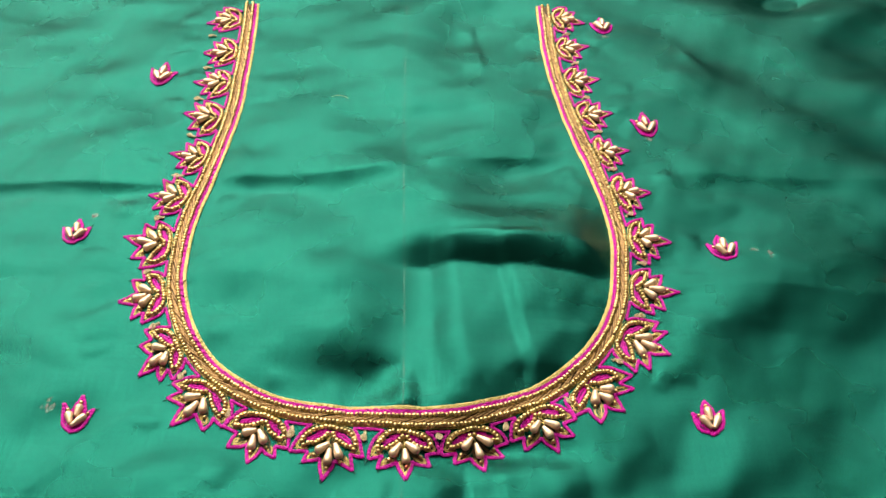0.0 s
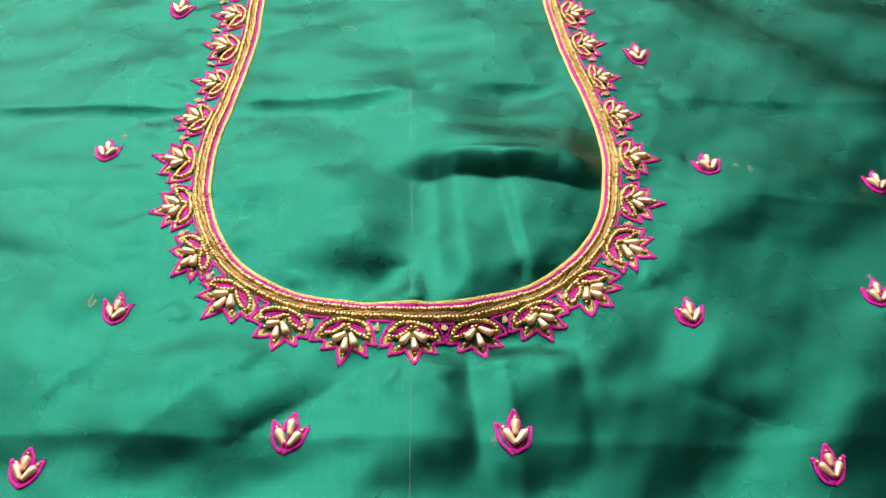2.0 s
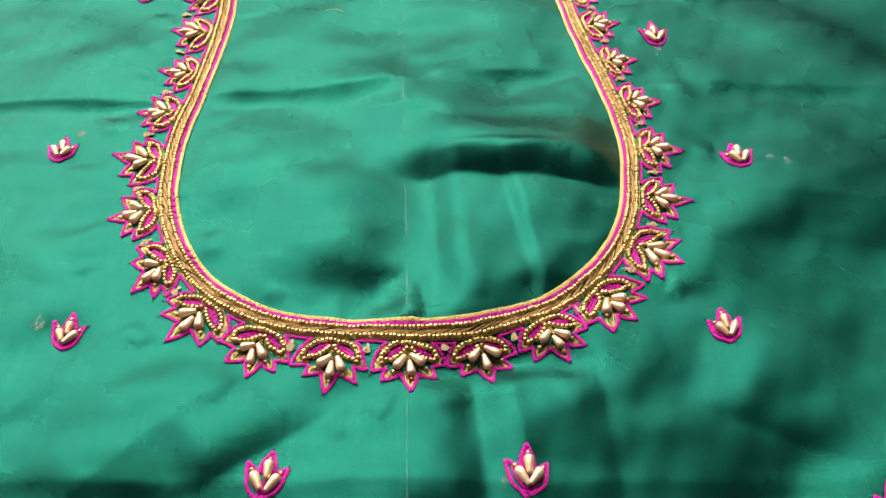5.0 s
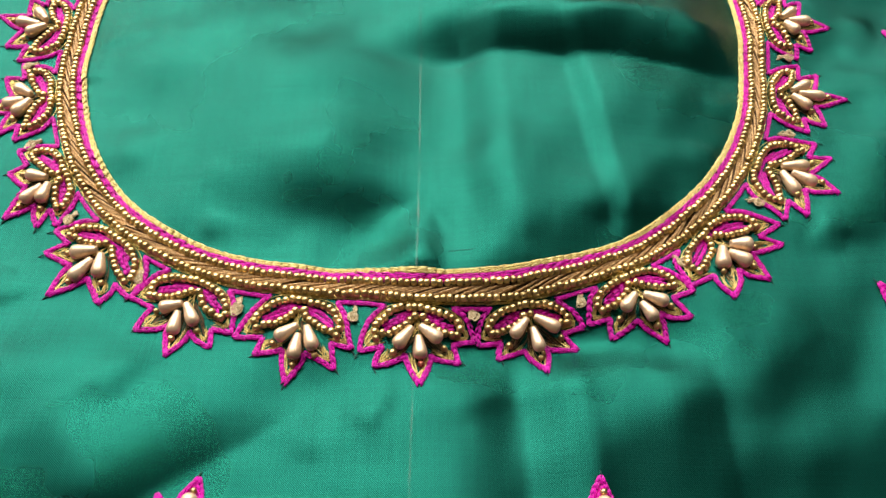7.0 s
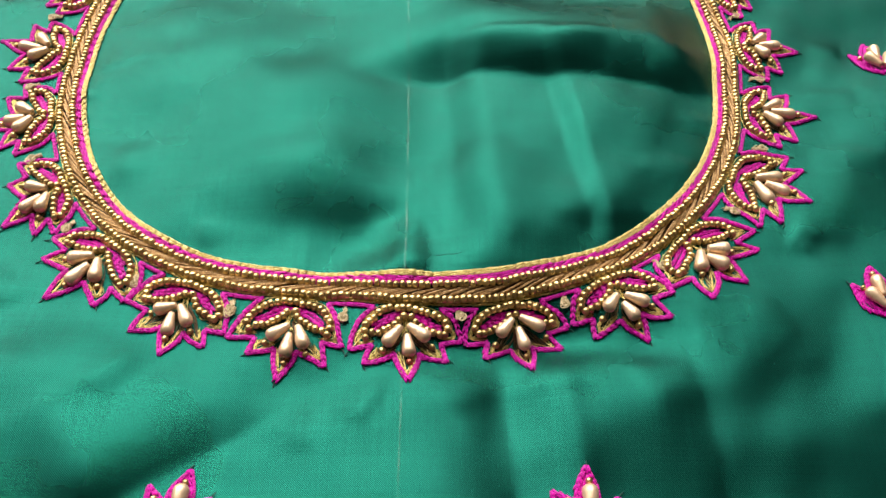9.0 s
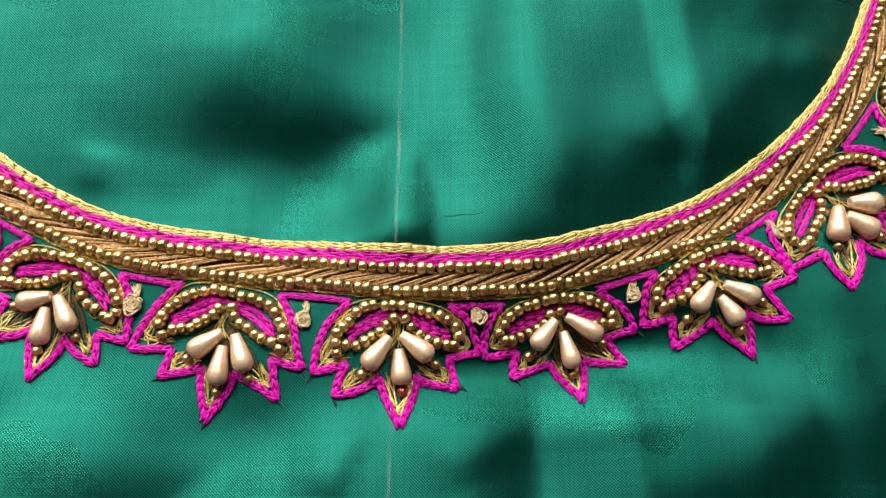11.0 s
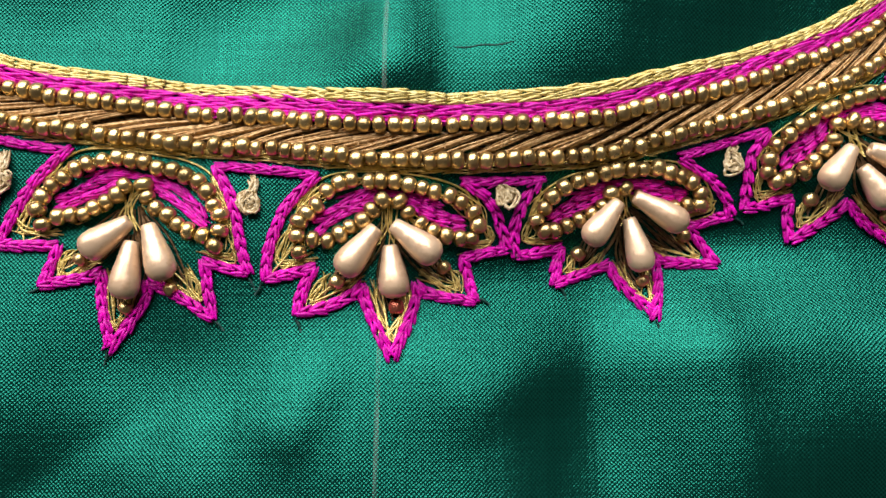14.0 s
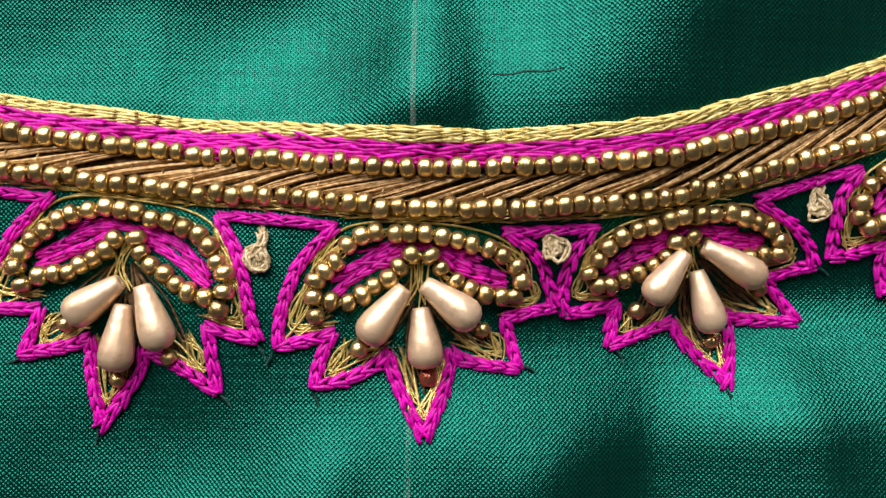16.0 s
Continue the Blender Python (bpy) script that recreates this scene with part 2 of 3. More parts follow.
# folds that run across the cloth
fold(-30, 104.2, 97, 94.2, 16, 28, 8.2, (62, 25))
fold(-230, 139, -100, 144, 9, 26, 2.8, 14, True)
fold(-96, 142, 12, 153, 11, 26, 2.9, 22, True)
fold(96, 76, 260, 68, 17, 30, 2.2, 24, True)
fold(122, 152, 280, 144, 12, 30, 2.0, 30, True)
fold(-260, -54, 260, -60, 24, 60, 2.8, 60, True)
fold(-220, 92, -110, 97, 9, 24, 0.8, 20)
fold(-40, 129, 84, 134, 12, 20, 1.3, 30, True)
fold(2, 155, 82, 164, 11, 22, 2.7, 18, True)
fold(-60, 196, 60, 204, 10, 26, 0.9, 30, True)
# creases that run down it
fold(46, 240, 40, 290, 4, 9, 1.0, 10)
fold(172, 250, 160, 268, 3, 6, 0.8, 5)
fold(9.8, 116, 13, 28, 11, 26, 1.8, (5, 26))
fold(38.5, 114, 48.5, 36, 5.0, 24, 2.4, (6, 12), "flat")
fold(-2, 60, -6, 26, 5, 9, 0.8, 10)
fold(34, 165, 28, 320, 26, 30, 1.8, 30)
# slanting drapes by the lower left and right
fold(-142, -42, -80, 25, 20, 28, 2.8, 24, True)
fold(-104, -60, -40, 2, 20, 24, 2.6, 20, True)
fold(96, -4, 160, -34, 14, 24, 2.4, 24)
fold(110, 74, 230, 60, 16, 30, 0.9, 30)
fold(-210, 66, -120, 44, 10, 22, 1.0, 20)
# shaded faces that fall away from the window
fold(26, -62, 22.5, 12, 12, 13, 2.5, (34, 12))
fold(-74, -37, -20, -2, 12, 15, 2.7, 14)
# tilt added to darken the lower right in near views
fold(74, -64, 66, 18, 31, 14, 8.3, (40, 16), "flat")
fold(6.5, 24, 3.5, 52, 7, 9, 2.6, 9)
fold(89, 12, 82, 156, 62, 11, 4.5, (44, 46), "flat")
# soft hollows and rises
swell(-32, 0, 16, 10, 0, -2.0)
swell(60, 10, 12, 8, 0, -1.4)
swell(16, 28, 46, 15, 6, 2.4)
swell(-23, 60, 17, 14, 24, 3.7)
swell(-9, 42, 13, 9, 30, -1.9)
swell(-8, 66, 12, 10, 0, -0.8)
swell(-46, 102, 46, 40, 0, 4.2)
swell(50, 53, 22, 8, 25, 0.5)
# two hollows whose slopes put the lower right's shade into the shape
swell(118, -14, 48, 34, 0, -3.0)
swell(98, -52, 52, 36, 0, -5.2)
swell(0, 210, 60, 26, 0, 1.0)
swell(-130, 190, 50, 22, 8, 1.4)
swell(150, 210, 60, 26, -10, -0.6)
swell(190, 280, 50, 30, -30, -1.5)
swell(236, 330, 30, 16, 0, -8.0)
swell(170, 40, 50, 26, -15, -0.8)
swell(-160, 60, 40, 20, 20, 1.6)

def puckers():
    """Short creases where the stitching pulls at the cloth, outside the motifs and inside the neck."""
    rng = random.Random(12)
    for far, step, sign in ((29.0, 24, -1), (-1.0, 34, 1)):
        line = offset(NECK, far)
        way = np.gradient(NECK, axis=0)
        for i in range(20, len(NECK) - 20, step):
            i = min(len(NECK) - 2, i + rng.randrange(-8, 8))
            a = math.atan2(way[i, 1], way[i, 0]) + sign * math.pi / 2 + rng.gauss(0, 0.45)
            long = rng.uniform(10, 26)
            x, y = line[i] + (rng.gauss(0, 2), rng.gauss(0, 2))
            ends = (x, y, x + long * math.cos(a), y + long * math.sin(a))
            if rng.random() < 0.5:
                ends = ends[2:] + ends[:2]
            fold(*ends, rng.uniform(2.5, 5), rng.uniform(4, 8), rng.uniform(0.25, 0.7), (long * 0.25, long * 0.5))


puckers()
WAVES = [(random.uniform(0, math.pi), random.uniform(26, 90), random.uniform(0, 6.28)) for _ in range(14)]
WAVES += [(random.uniform(0, math.pi), random.uniform(11, 24), random.uniform(0, 6.28)) for _ in range(10)]


def soft(t):
    t = np.clip(t, 0, 1)
    return t * t * (3 - 2 * t)


def folded(x, y):
    """Height of the folds and waves in mm at x, y in mm."""
    x, y = np.asarray(x, float), np.asarray(y, float)
    h = np.zeros(np.broadcast(x, y).shape)
    west, east, south, north = x.min(), x.max(), y.min(), y.max()
    for x0, y0, x1, y1, face, back, high, ends, crest in FOLDS:
        reach = face + 3 * back + 2
        if min(x0, x1) - reach > east or max(x0, x1) + reach < west or min(y0, y1) - reach > north or max(y0, y1) + reach < south:
            continue
        long = math.hypot(x1 - x0, y1 - y0)
        ux, uy = (x1 - x0) / long, (y1 - y0) / long
        along = (x - x0) * ux + (y - y0) * uy
        wave = 1.2 * np.sin(along / 17.0 + x0) + 0.6 * np.sin(along / 7.3 + y0)
        across = -(x - x0) * uy + (y - y0) * ux + 0.45 * wave * min(1.0, face / 10)
        first, last = ends if isinstance(ends, tuple) else (ends, ends)
        fade = soft(along / first) * soft((long - along) / last)
        t = np.clip(across / face, 0, 1)
        rise = t if crest == "flat" else 1 - np.cos(np.pi / 2 * t) if crest else np.sin(np.pi / 2 * t)
        climb = np.where(across < face, rise, np.exp(-(np.maximum(across - face, 0) / back) ** 2))
        h = h + DEEP * high * fade * climb
    for cx, cy, rx, ry, turn, high in SWELLS:
        c, s = math.cos(turn), math.sin(turn)
        u, v = ((x - cx) * c + (y - cy) * s) / rx, (-(x - cx) * s + (y - cy) * c) / ry
        h = h + 1.4 * high * np.exp(-(u * u + v * v))
    for turn, length, phase in WAVES:
        h = h + (0.0078 if length > 25 else 0.0026) * length * np.sin((x * math.cos(turn) + y * math.sin(turn)) * 2 * math.pi / length + phase)
    return h


def settle():
    """Places on the cloth that lie at a known height, and the weights of soft rises that bring it there."""
    along = np.arange(10, len(NECK) - 10, 40)
    rim = offset(NECK, 28)[along]
    low = -1.2 * np.exp(-(((rim - (-31, 1)) ** 2).sum(1)) / 150) - 1.4 * np.exp(-(((rim - (59, 12)) ** 2).sum(1)) / 150)
    mid = offset(NECK, 4)[along]
    raised = 0.3 + 2.4 * np.exp(-(((mid - (14, 30)) ** 2).sum(1)) / 1500)
    sprigs = np.array([(-48, -29), (39, -29), (-125, 28), (120, 27), (159, -44), (205, 36), (-144, -43), (-147, 122), (146, 115), (126, 200), (115, 287), (-131, 235), (227, 103)], float)
    places = np.vstack([rim, mid, sprigs])
    wanted = np.concatenate([low, raised, np.zeros(len(sprigs))]) - folded(places[:, 0], places[:, 1])
    near = np.exp(-((places[:, None] - places[None]) ** 2).sum(2) / (2 * SPREAD ** 2))
    return places, np.linalg.solve(near + 0.05 * np.eye(len(places)), wanted)


SPREAD = 17.0
SETTLED, WEIGHTS = settle()


def height(x, y):
    """Height of the cloth in mm at x, y in mm; arrays or numbers."""
    x, y = np.asarray(x, float), np.asarray(y, float)
    h = folded(x, y)
    west, east, south, north = x.min() - 70, x.max() + 70, y.min() - 70, y.max() + 70
    for (px, py), weight in zip(SETTLED, WEIGHTS):
        if not (west < px < east and south < py < north):
            continue
        h = h + weight * np.exp(-((x - px) ** 2 + (y - py) ** 2) / (2 * SPREAD ** 2))
    return h


def on_cloth(points, lift=0.0):
    """Points in mm laid on the cloth, as metres."""
    p = np.asarray(points, float)
    return np.column_stack([p[:, 0], p[:, 1], height(p[:, 0], p[:, 1]) + lift]) * MM


# ---- an unseen room, added to close the place and shape its light ----
def box(name, x0, x1, y0, y1, z0, z1, material, parent=None):
    verts = [(x, y, z) for x in (x0, x1) for y in (y0, y1) for z in (z0, z1)]
    faces = [(0, 1, 3, 2), (4, 6, 7, 5), (0, 4, 5, 1), (2, 3, 7, 6), (0, 2, 6, 4), (1, 5, 7, 3)]
    ob = new(name, mesh_of(name, verts, faces, material, smooth=False))
    ob.parent = parent
    return ob


WX0, WX1, SY, NY = ROOM
TOP = 2.6
tagged(box("floor", WX0 - 0.1, WX1 + 0.1, SY - 0.1, NY + 0.1, FLOOR - 0.1, FLOOR, FLOOR_MAT), "grey cement floor under the cloth", "floor", kind="structure")
tagged(box("ceiling", WX0 - 0.1, WX1 + 0.1, SY - 0.1, NY + 0.1, TOP, TOP + 0.1, CEILING), "unseen ceiling, added dark to dim the cloth's reflections", "ceiling", kind="structure")
tagged(box("wall_west", WX0 - 0.1, WX0, SY, NY, FLOOR, TOP, WALL), "unseen brown-grey wall, added to dim reflections", "wall", kind="structure")
tagged(box("wall_east", WX1, WX1 + 0.1, SY, NY, FLOOR, TOP, WALL), "unseen brown-grey wall, added to dim reflections", "wall", kind="structure")
tagged(box("wall_south", WX0 - 0.1, WX1 + 0.1, SY - 0.1, SY, FLOOR, TOP, WALL), "unseen brown-grey wall, added to dim reflections", "wall", kind="structure")
north = tagged(new("wall_north"), "unseen brown-grey wall, added round the assumed window", "wall", kind="structure")
box("wall_left", WX0 - 0.1, WIN[0], NY, NY + 0.1, FLOOR, TOP, WALL, north)
box("wall_right", WIN[1], WX1 + 0.1, NY, NY + 0.1, FLOOR, TOP, WALL, north)
box("wall_below", WIN[0], WIN[1], NY, NY + 0.1, FLOOR, WIN[2], WALL, north)
box("wall_above", WIN[0], WIN[1], NY, NY + 0.1, WIN[3], TOP, WALL, north)
window = tagged(new("assumed_window"), "unseen white window frame, assumed round the area light", "window", kind="structure")
for x in (WIN[0], WIN[1] - 0.04):
    box("frame_post", x, x + 0.04, NY + 0.04, NY + 0.08, WIN[2], WIN[3], FRAME_PAINT, window)
for z in (WIN[2], WIN[3] - 0.04):
    box("frame_rail", WIN[0] + 0.04, WIN[1] - 0.04, NY + 0.04, NY + 0.08, z, z + 0.04, FRAME_PAINT, window)


# ---- the cloth ----
def build_cloth():
    x = np.arange(-330, 391, 1.5)
    y = np.arange(-190, 471, 1.5)
    gx, gy = np.meshgrid(x, y)
    z = np.zeros_like(gx)
    for a in range(0, gx.shape[0], 40):
        for b in range(0, gx.shape[1], 40):
            z[a:a + 40, b:b + 40] = height(gx[a:a + 40, b:b + 40], gy[a:a + 40, b:b + 40])
    rim = np.minimum(np.minimum(gx - x[0], x[-1] - gx), np.minimum(gy - y[0], y[-1] - gy))
    low = FLOOR / MM + 0.6
    z = low + (np.maximum(z, low + 0.4) - low) * soft(rim / 45)
    w, d = len(x), len(y)
    verts = np.column_stack([gx.ravel(), gy.ravel(), z.ravel()]) * MM
    i = np.arange(w * d).reshape(d, w)
    faces = np.stack([i[:-1, :-1], i[:-1, 1:], i[1:, 1:], i[1:, :-1]], -1).reshape(-1, 4).tolist()
    body = mesh_of("fabric", verts, faces, SILK)
    cloth = thing("silk_cloth", (0, 0, 0), "crumpled green shot-silk blouse cloth spread on the floor", "cloth")
    fabric = part("fabric", body, cloth)
    thick = fabric.modifiers.new("thick", "SOLIDIFY")
    thick.thickness, thick.offset = 0.0003, -1
    return cloth


cloth = build_cloth()


# ---- embroidery stitches ----
def chain(line, link, wide, high, material, name, seed=0, spread=0.25, slant=0.17, lift=0.0, jitter=0.12, origin=(0, 0, 0)):
    """A row of chain stitch along a line in mm: pairs of thread lobes that meet link by link. Returns a mesh in metres about origin."""
    rng = random.Random(seed)
    soup = Soup()
    add_chain(soup, line, link, wide, high, rng, spread, slant, lift, jitter)
    soup.verts = [(v[0] * MM - origin[0], v[1] * MM - origin[1], v[2] * MM - origin[2]) for v in soup.verts]
    return soup.mesh(name, material)


def add_chain(soup, line, link, wide, high, rng, spread=0.25, slant=0.17, lift=0.0, jitter=0.12):
    ends = even(line, link)
    p = (ends[1:] + ends[:-1]) / 2
    ways = ends[1:] - ends[:-1]
    link = float(np.mean(np.linalg.norm(ways, axis=1)))
    z = height(p[:, 0], p[:, 1])
    for i in range(len(p)):
        a = math.atan2(ways[i, 1], ways[i, 0])
        nx, ny = -math.sin(a), math.cos(a)
        for side in (-1, 1):
            for strand in (-1, 1):
                k = side * spread * wide * rng.uniform(0.85, 1.15) + strand * wide * 0.11
                w = wide * 0.215 * rng.uniform(1 - jitter, 1 + jitter)
                add_lobe(soup, (p[i, 0] + nx * k + rng.gauss(0, 0.03), p[i, 1] + ny * k + rng.gauss(0, 0.03), z[i] + lift + high * (0.62 - 0.12 * side * strand) + rng.gauss(0, 0.03)),
                         a - side * slant * rng.uniform(0.2, 1.4) + strand * 0.05 + rng.gauss(0, 0.07), (link * 0.74 * rng.uniform(0.92, 1.08), w, high * 0.36), 0.08)


# seed beads: a rounded ring with a hole, length along x; three slightly different
def bead_mesh(name, long, radius, material):
    hole = radius * 0.36
    profile = [(-long * 0.47, hole), (-long * 0.5, radius * 0.56), (-long * 0.43, radius * 0.76), (-long * 0.25, radius * 0.95), (0, radius),
               (long * 0.25, radius * 0.95), (long * 0.43, radius * 0.76), (long * 0.5, radius * 0.56), (long * 0.47, hole)]
    verts, faces = lathe(profile, 12)
    return mesh_of(name, verts, [f[::-1] for f in faces], material)


BEADS = [bead_mesh("seed_bead", a * MM, r * MM, GOLD_BEAD) for a, r in ((1.47, 1.0), (1.34, 1.04), (1.56, 0.97))]
SMALL_BEADS = [bead_mesh("small_bead", a * MM, r * MM, GOLD_BEAD) for a, r in ((1.44, 1.0), (1.32, 1.03), (1.54, 0.98))]
END_BEAD = bead_mesh("end_bead", 1.25 * MM, 0.80 * MM, GOLD_BEAD)
END_BEAD_RED = bead_mesh("end_bead_red", 1.5 * MM, 0.82 * MM, RED_BEAD)


def drop_mesh():
    """A pearl drop: narrow at x = 0, round at x = 6.3 mm."""
    profile = [(0.0, 0.25), (0.05, 0.72), (0.5, 0.86), (1.6, 1.06), (3.0, 1.36), (4.2, 1.56), (5.1, 1.58), (5.7, 1.38), (6.15, 0.95), (6.32, 0.5), (6.25, 0.25)]
    verts, faces = lathe([(a * MM, r * MM) for a, r in profile], 16)
    return mesh_of("pearl_drop", verts, [f[::-1] for f in faces], PEARL)


DROP = drop_mesh()


def turned(angle, dip=0.0, roll=0.0):
    return (Matrix.Rotation(angle, 3, "Z") @ Matrix.Rotation(dip, 3, "Y") @ Matrix.Rotation(roll, 3, "X")).to_quaternion()


def string_of_beads(line, pitch, meshes, parent, origin, rng, lift, name="bead", every=None):
    """Beads threaded along a line in mm. every: which of them become objects of their own; the others are returned."""
    p = even(line, pitch)
    ways = np.gradient(p, axis=0)
    z = height(p[:, 0], p[:, 1])
    rest = []
    for i in range(len(p)):
        a = math.atan2(ways[i, 1], ways[i, 0]) + rng.gauss(0, 0.14)
        at = ((p[i, 0] + rng.gauss(0, 0.07)) * MM - origin[0], (p[i, 1] + rng.gauss(0, 0.12)) * MM - origin[1], (z[i] + lift + rng.gauss(0, 0.06)) * MM - origin[2])
        me, size = rng.choice(meshes), rng.uniform(0.90, 1.07)
        quat = turned(a, rng.gauss(0, 0.08), rng.uniform(0, 6.28))
        if every is None or every(p[i]):
            part(name, me, parent, at, turn=quat, scale=size)
        else:
            rest.append((me, Matrix.LocRotScale(Vector(at), quat, Vector((size,) * 3))))
    return rest


# ---- the neckline band ----
NEAR = 132.0                    # the stretch of the band whose beads are parts of their own


def build_band():
    base = (0, 0.03, 0)
    band = thing("neckline_border", base, "U-shaped neckline border in gold beads, copper cord and magenta thread", "embroidery")
    rng = random.Random(5)
    for n, far in enumerate((-0.05, 0.48)):
        part("edge_stitch", chain(offset(NECK, far), 2.1, 0.88, 0.6, GOLD_THREAD, "edge_stitch", 20 + n, slant=0.11, lift=0.12, origin=base), band, label="yellow-gold chain stitch edge")
    for n, far in enumerate((1.25, 1.95, 2.6)):
        part("satin_stitch", chain(offset(NECK, far), 3.2, 1.1, 0.75, MAGENTA, "satin_stitch", 30 + n, slant=0.08, origin=base), band, label="bright magenta satin stitch")
    part("couching_thread", chain(offset(NECK, 7.75), 2.6, 0.5, 0.35, ZARI, "couching_thread", 41, slant=0.1, origin=base), band, label="thin gold couching thread")
    part("couching_thread", chain(offset(NECK, 7.1), 2.9, 0.7, 0.4, ZARI, "couching_thread", 42, slant=0.12, origin=base), band)
    # dark brown rows cover the green gaps between the cord's strands
    for n, far in enumerate((3.9, 4.5, 5.1, 5.7, 6.3, 6.9)):
        part("underlay_thread", chain(offset(NECK, far), 3.4, 0.85, 0.3, BROWN_THREAD, "underlay_thread", 60 + n, slant=0.06, lift=-0.12, origin=base), band, label="dark brown thread rows under the cord")
    rest = []
    for far in (3.15, 6.75):
        rest += string_of_beads(offset(NECK, far), 1.58, BEADS, band, base, rng, 0.97, every=lambda p: p[1] < NEAR - 75 + 8)
    soup = Soup()
    for me, m in rest:
        soup.add([m @ v.co for v in me.vertices], [tuple(f.vertices) for f in me.polygons])
    part("beading", soup.mesh("beading", GOLD_BEAD), band, label="rows of antique gold seed beads", kind="stuff")
    # the cord: slanted strands of copper thread in overlapping stitches
    soup = Soup()
    inner, outer = offset(NECK, 3.75), offset(NECK, 6.2)
    count = len(NECK)
    i = 4
    while i < count - 30:
        span = int(rng.uniform(15, 21))
        for k in range(8):
            j = i + int(k * 0.7 + rng.uniform(0, 1.5))
            ts = np.linspace(0, 1, 6)
            idx = np.clip((j + ts * span).astype(int), 0, count - 1)
            across = np.clip(ts * 1.05 + rng.gauss(0, 0.05) - 0.02 + (k - 3.5) * 0.035, 0, 1)[:, None]
            p = outer[idx] * (1 - across) + inner[idx] * across
            z = height(p[:, 0], p[:, 1]) + 0.35 + 0.55 * np.sin(np.pi * np.clip(ts * 0.9 + 0.08, 0, 1)) + rng.gauss(0, 0.12)
            add_tube(soup, np.column_stack([p, z]) * MM - np.array(base), rng.uniform(0.09, 0.16) * MM, 5)
        if rng.random() < 0.5:
            tick = np.array([outer[min(i + 8, count - 1)] * w + inner[min(i + 9, count - 1)] * (1 - w) for w in (0.75, 0.6, 0.45)])
            add_tube(soup, np.column_stack([tick, height(tick[:, 0], tick[:, 1]) + 1.0]) * MM - np.array(base), 0.12 * MM, 5)
        i += 6
    part("copper_cord", soup.mesh("copper_cord", COPPER_THREAD), band, label="slanted copper-brown thread cord", kind="stuff")
    return band


band = build_band()


# ---- lotus motifs: drawn with the tip at 0, 0 and the side tips at -13.6, 10 and 13.6, 10 ----
HALF_OUTLINE = [(0, 0.2), (2.5, 5.4), (2.8, 8.0), (5.4, 6.8), (9.9, 5.6), (8.9, 8.8), (8.1, 10.5), (13.4, 10.1), (12.5, 13.2), (10.9, 16.8), (8.2, 19.5)]
GOLD_INNER = [[(8.0, 18.4), (10.0, 16.0), (11.4, 13.4), (11.9, 11.4), (8.4, 11.8)], [(6.6, 9.6), (7.8, 8.6), (8.4, 6.9), (5.6, 7.9), (3.4, 9.2)], [(1.9, 8.4), (1.3, 5.0), (0, 2.2), (-1.3, 5.0), (-1.9, 8.4)]]
ARC = [(-9.4, 12.4), (-9.9, 14.3), (-8.8, 16.0), (-7.0, 17.7), (-4.6, 18.8), (-1.6, 19.4), (1.6, 19.4), (4.6, 18.8), (7.0, 17.7), (8.8, 16.0), (9.9, 14.3), (9.4, 12.4)]
INNER_ARC = [(8.1, 12.8), (6.3, 13.2), (4.8, 13.9), (3.4, 14.7), (2.2, 15.6), (1.0, 17.0)]
FILL = [(1.6, 17.8), (4.2, 16.6), (6.6, 15.4), (8.2, 14.4)]
DROPS = [(-0.8, 14.1, -4.6, 9.6), (0.3, 12.0, 0.5, 6.0), (0.9, 14.1, 4.8, 9.5)]
END_AT = [(-5.7, 9.0), (0.6, 4.9), (5.9, 9.0)]


# a small dark speck, set at the petal tips
def speck_mesh():
    soup = Soup()
    add_tube(soup, np.array([(0, 0, 0.3), (0.5, 0.1, 0.35), (1.1, 0.0, 0.2), (1.6, -0.15, 0.1)]) * MM, 0.17 * MM, 5)
    return soup.mesh("tip_speck", DARK_THREAD)


TIP_SPECK = speck_mesh()


RIM, EDGE = offset(NECK, 8.3), offset(NECK, 8.9)
TOPS = []


def nearest(line, point):
    return line[np.argmin(np.hypot(line[:, 0] - point[0], line[:, 1] - point[1]))]


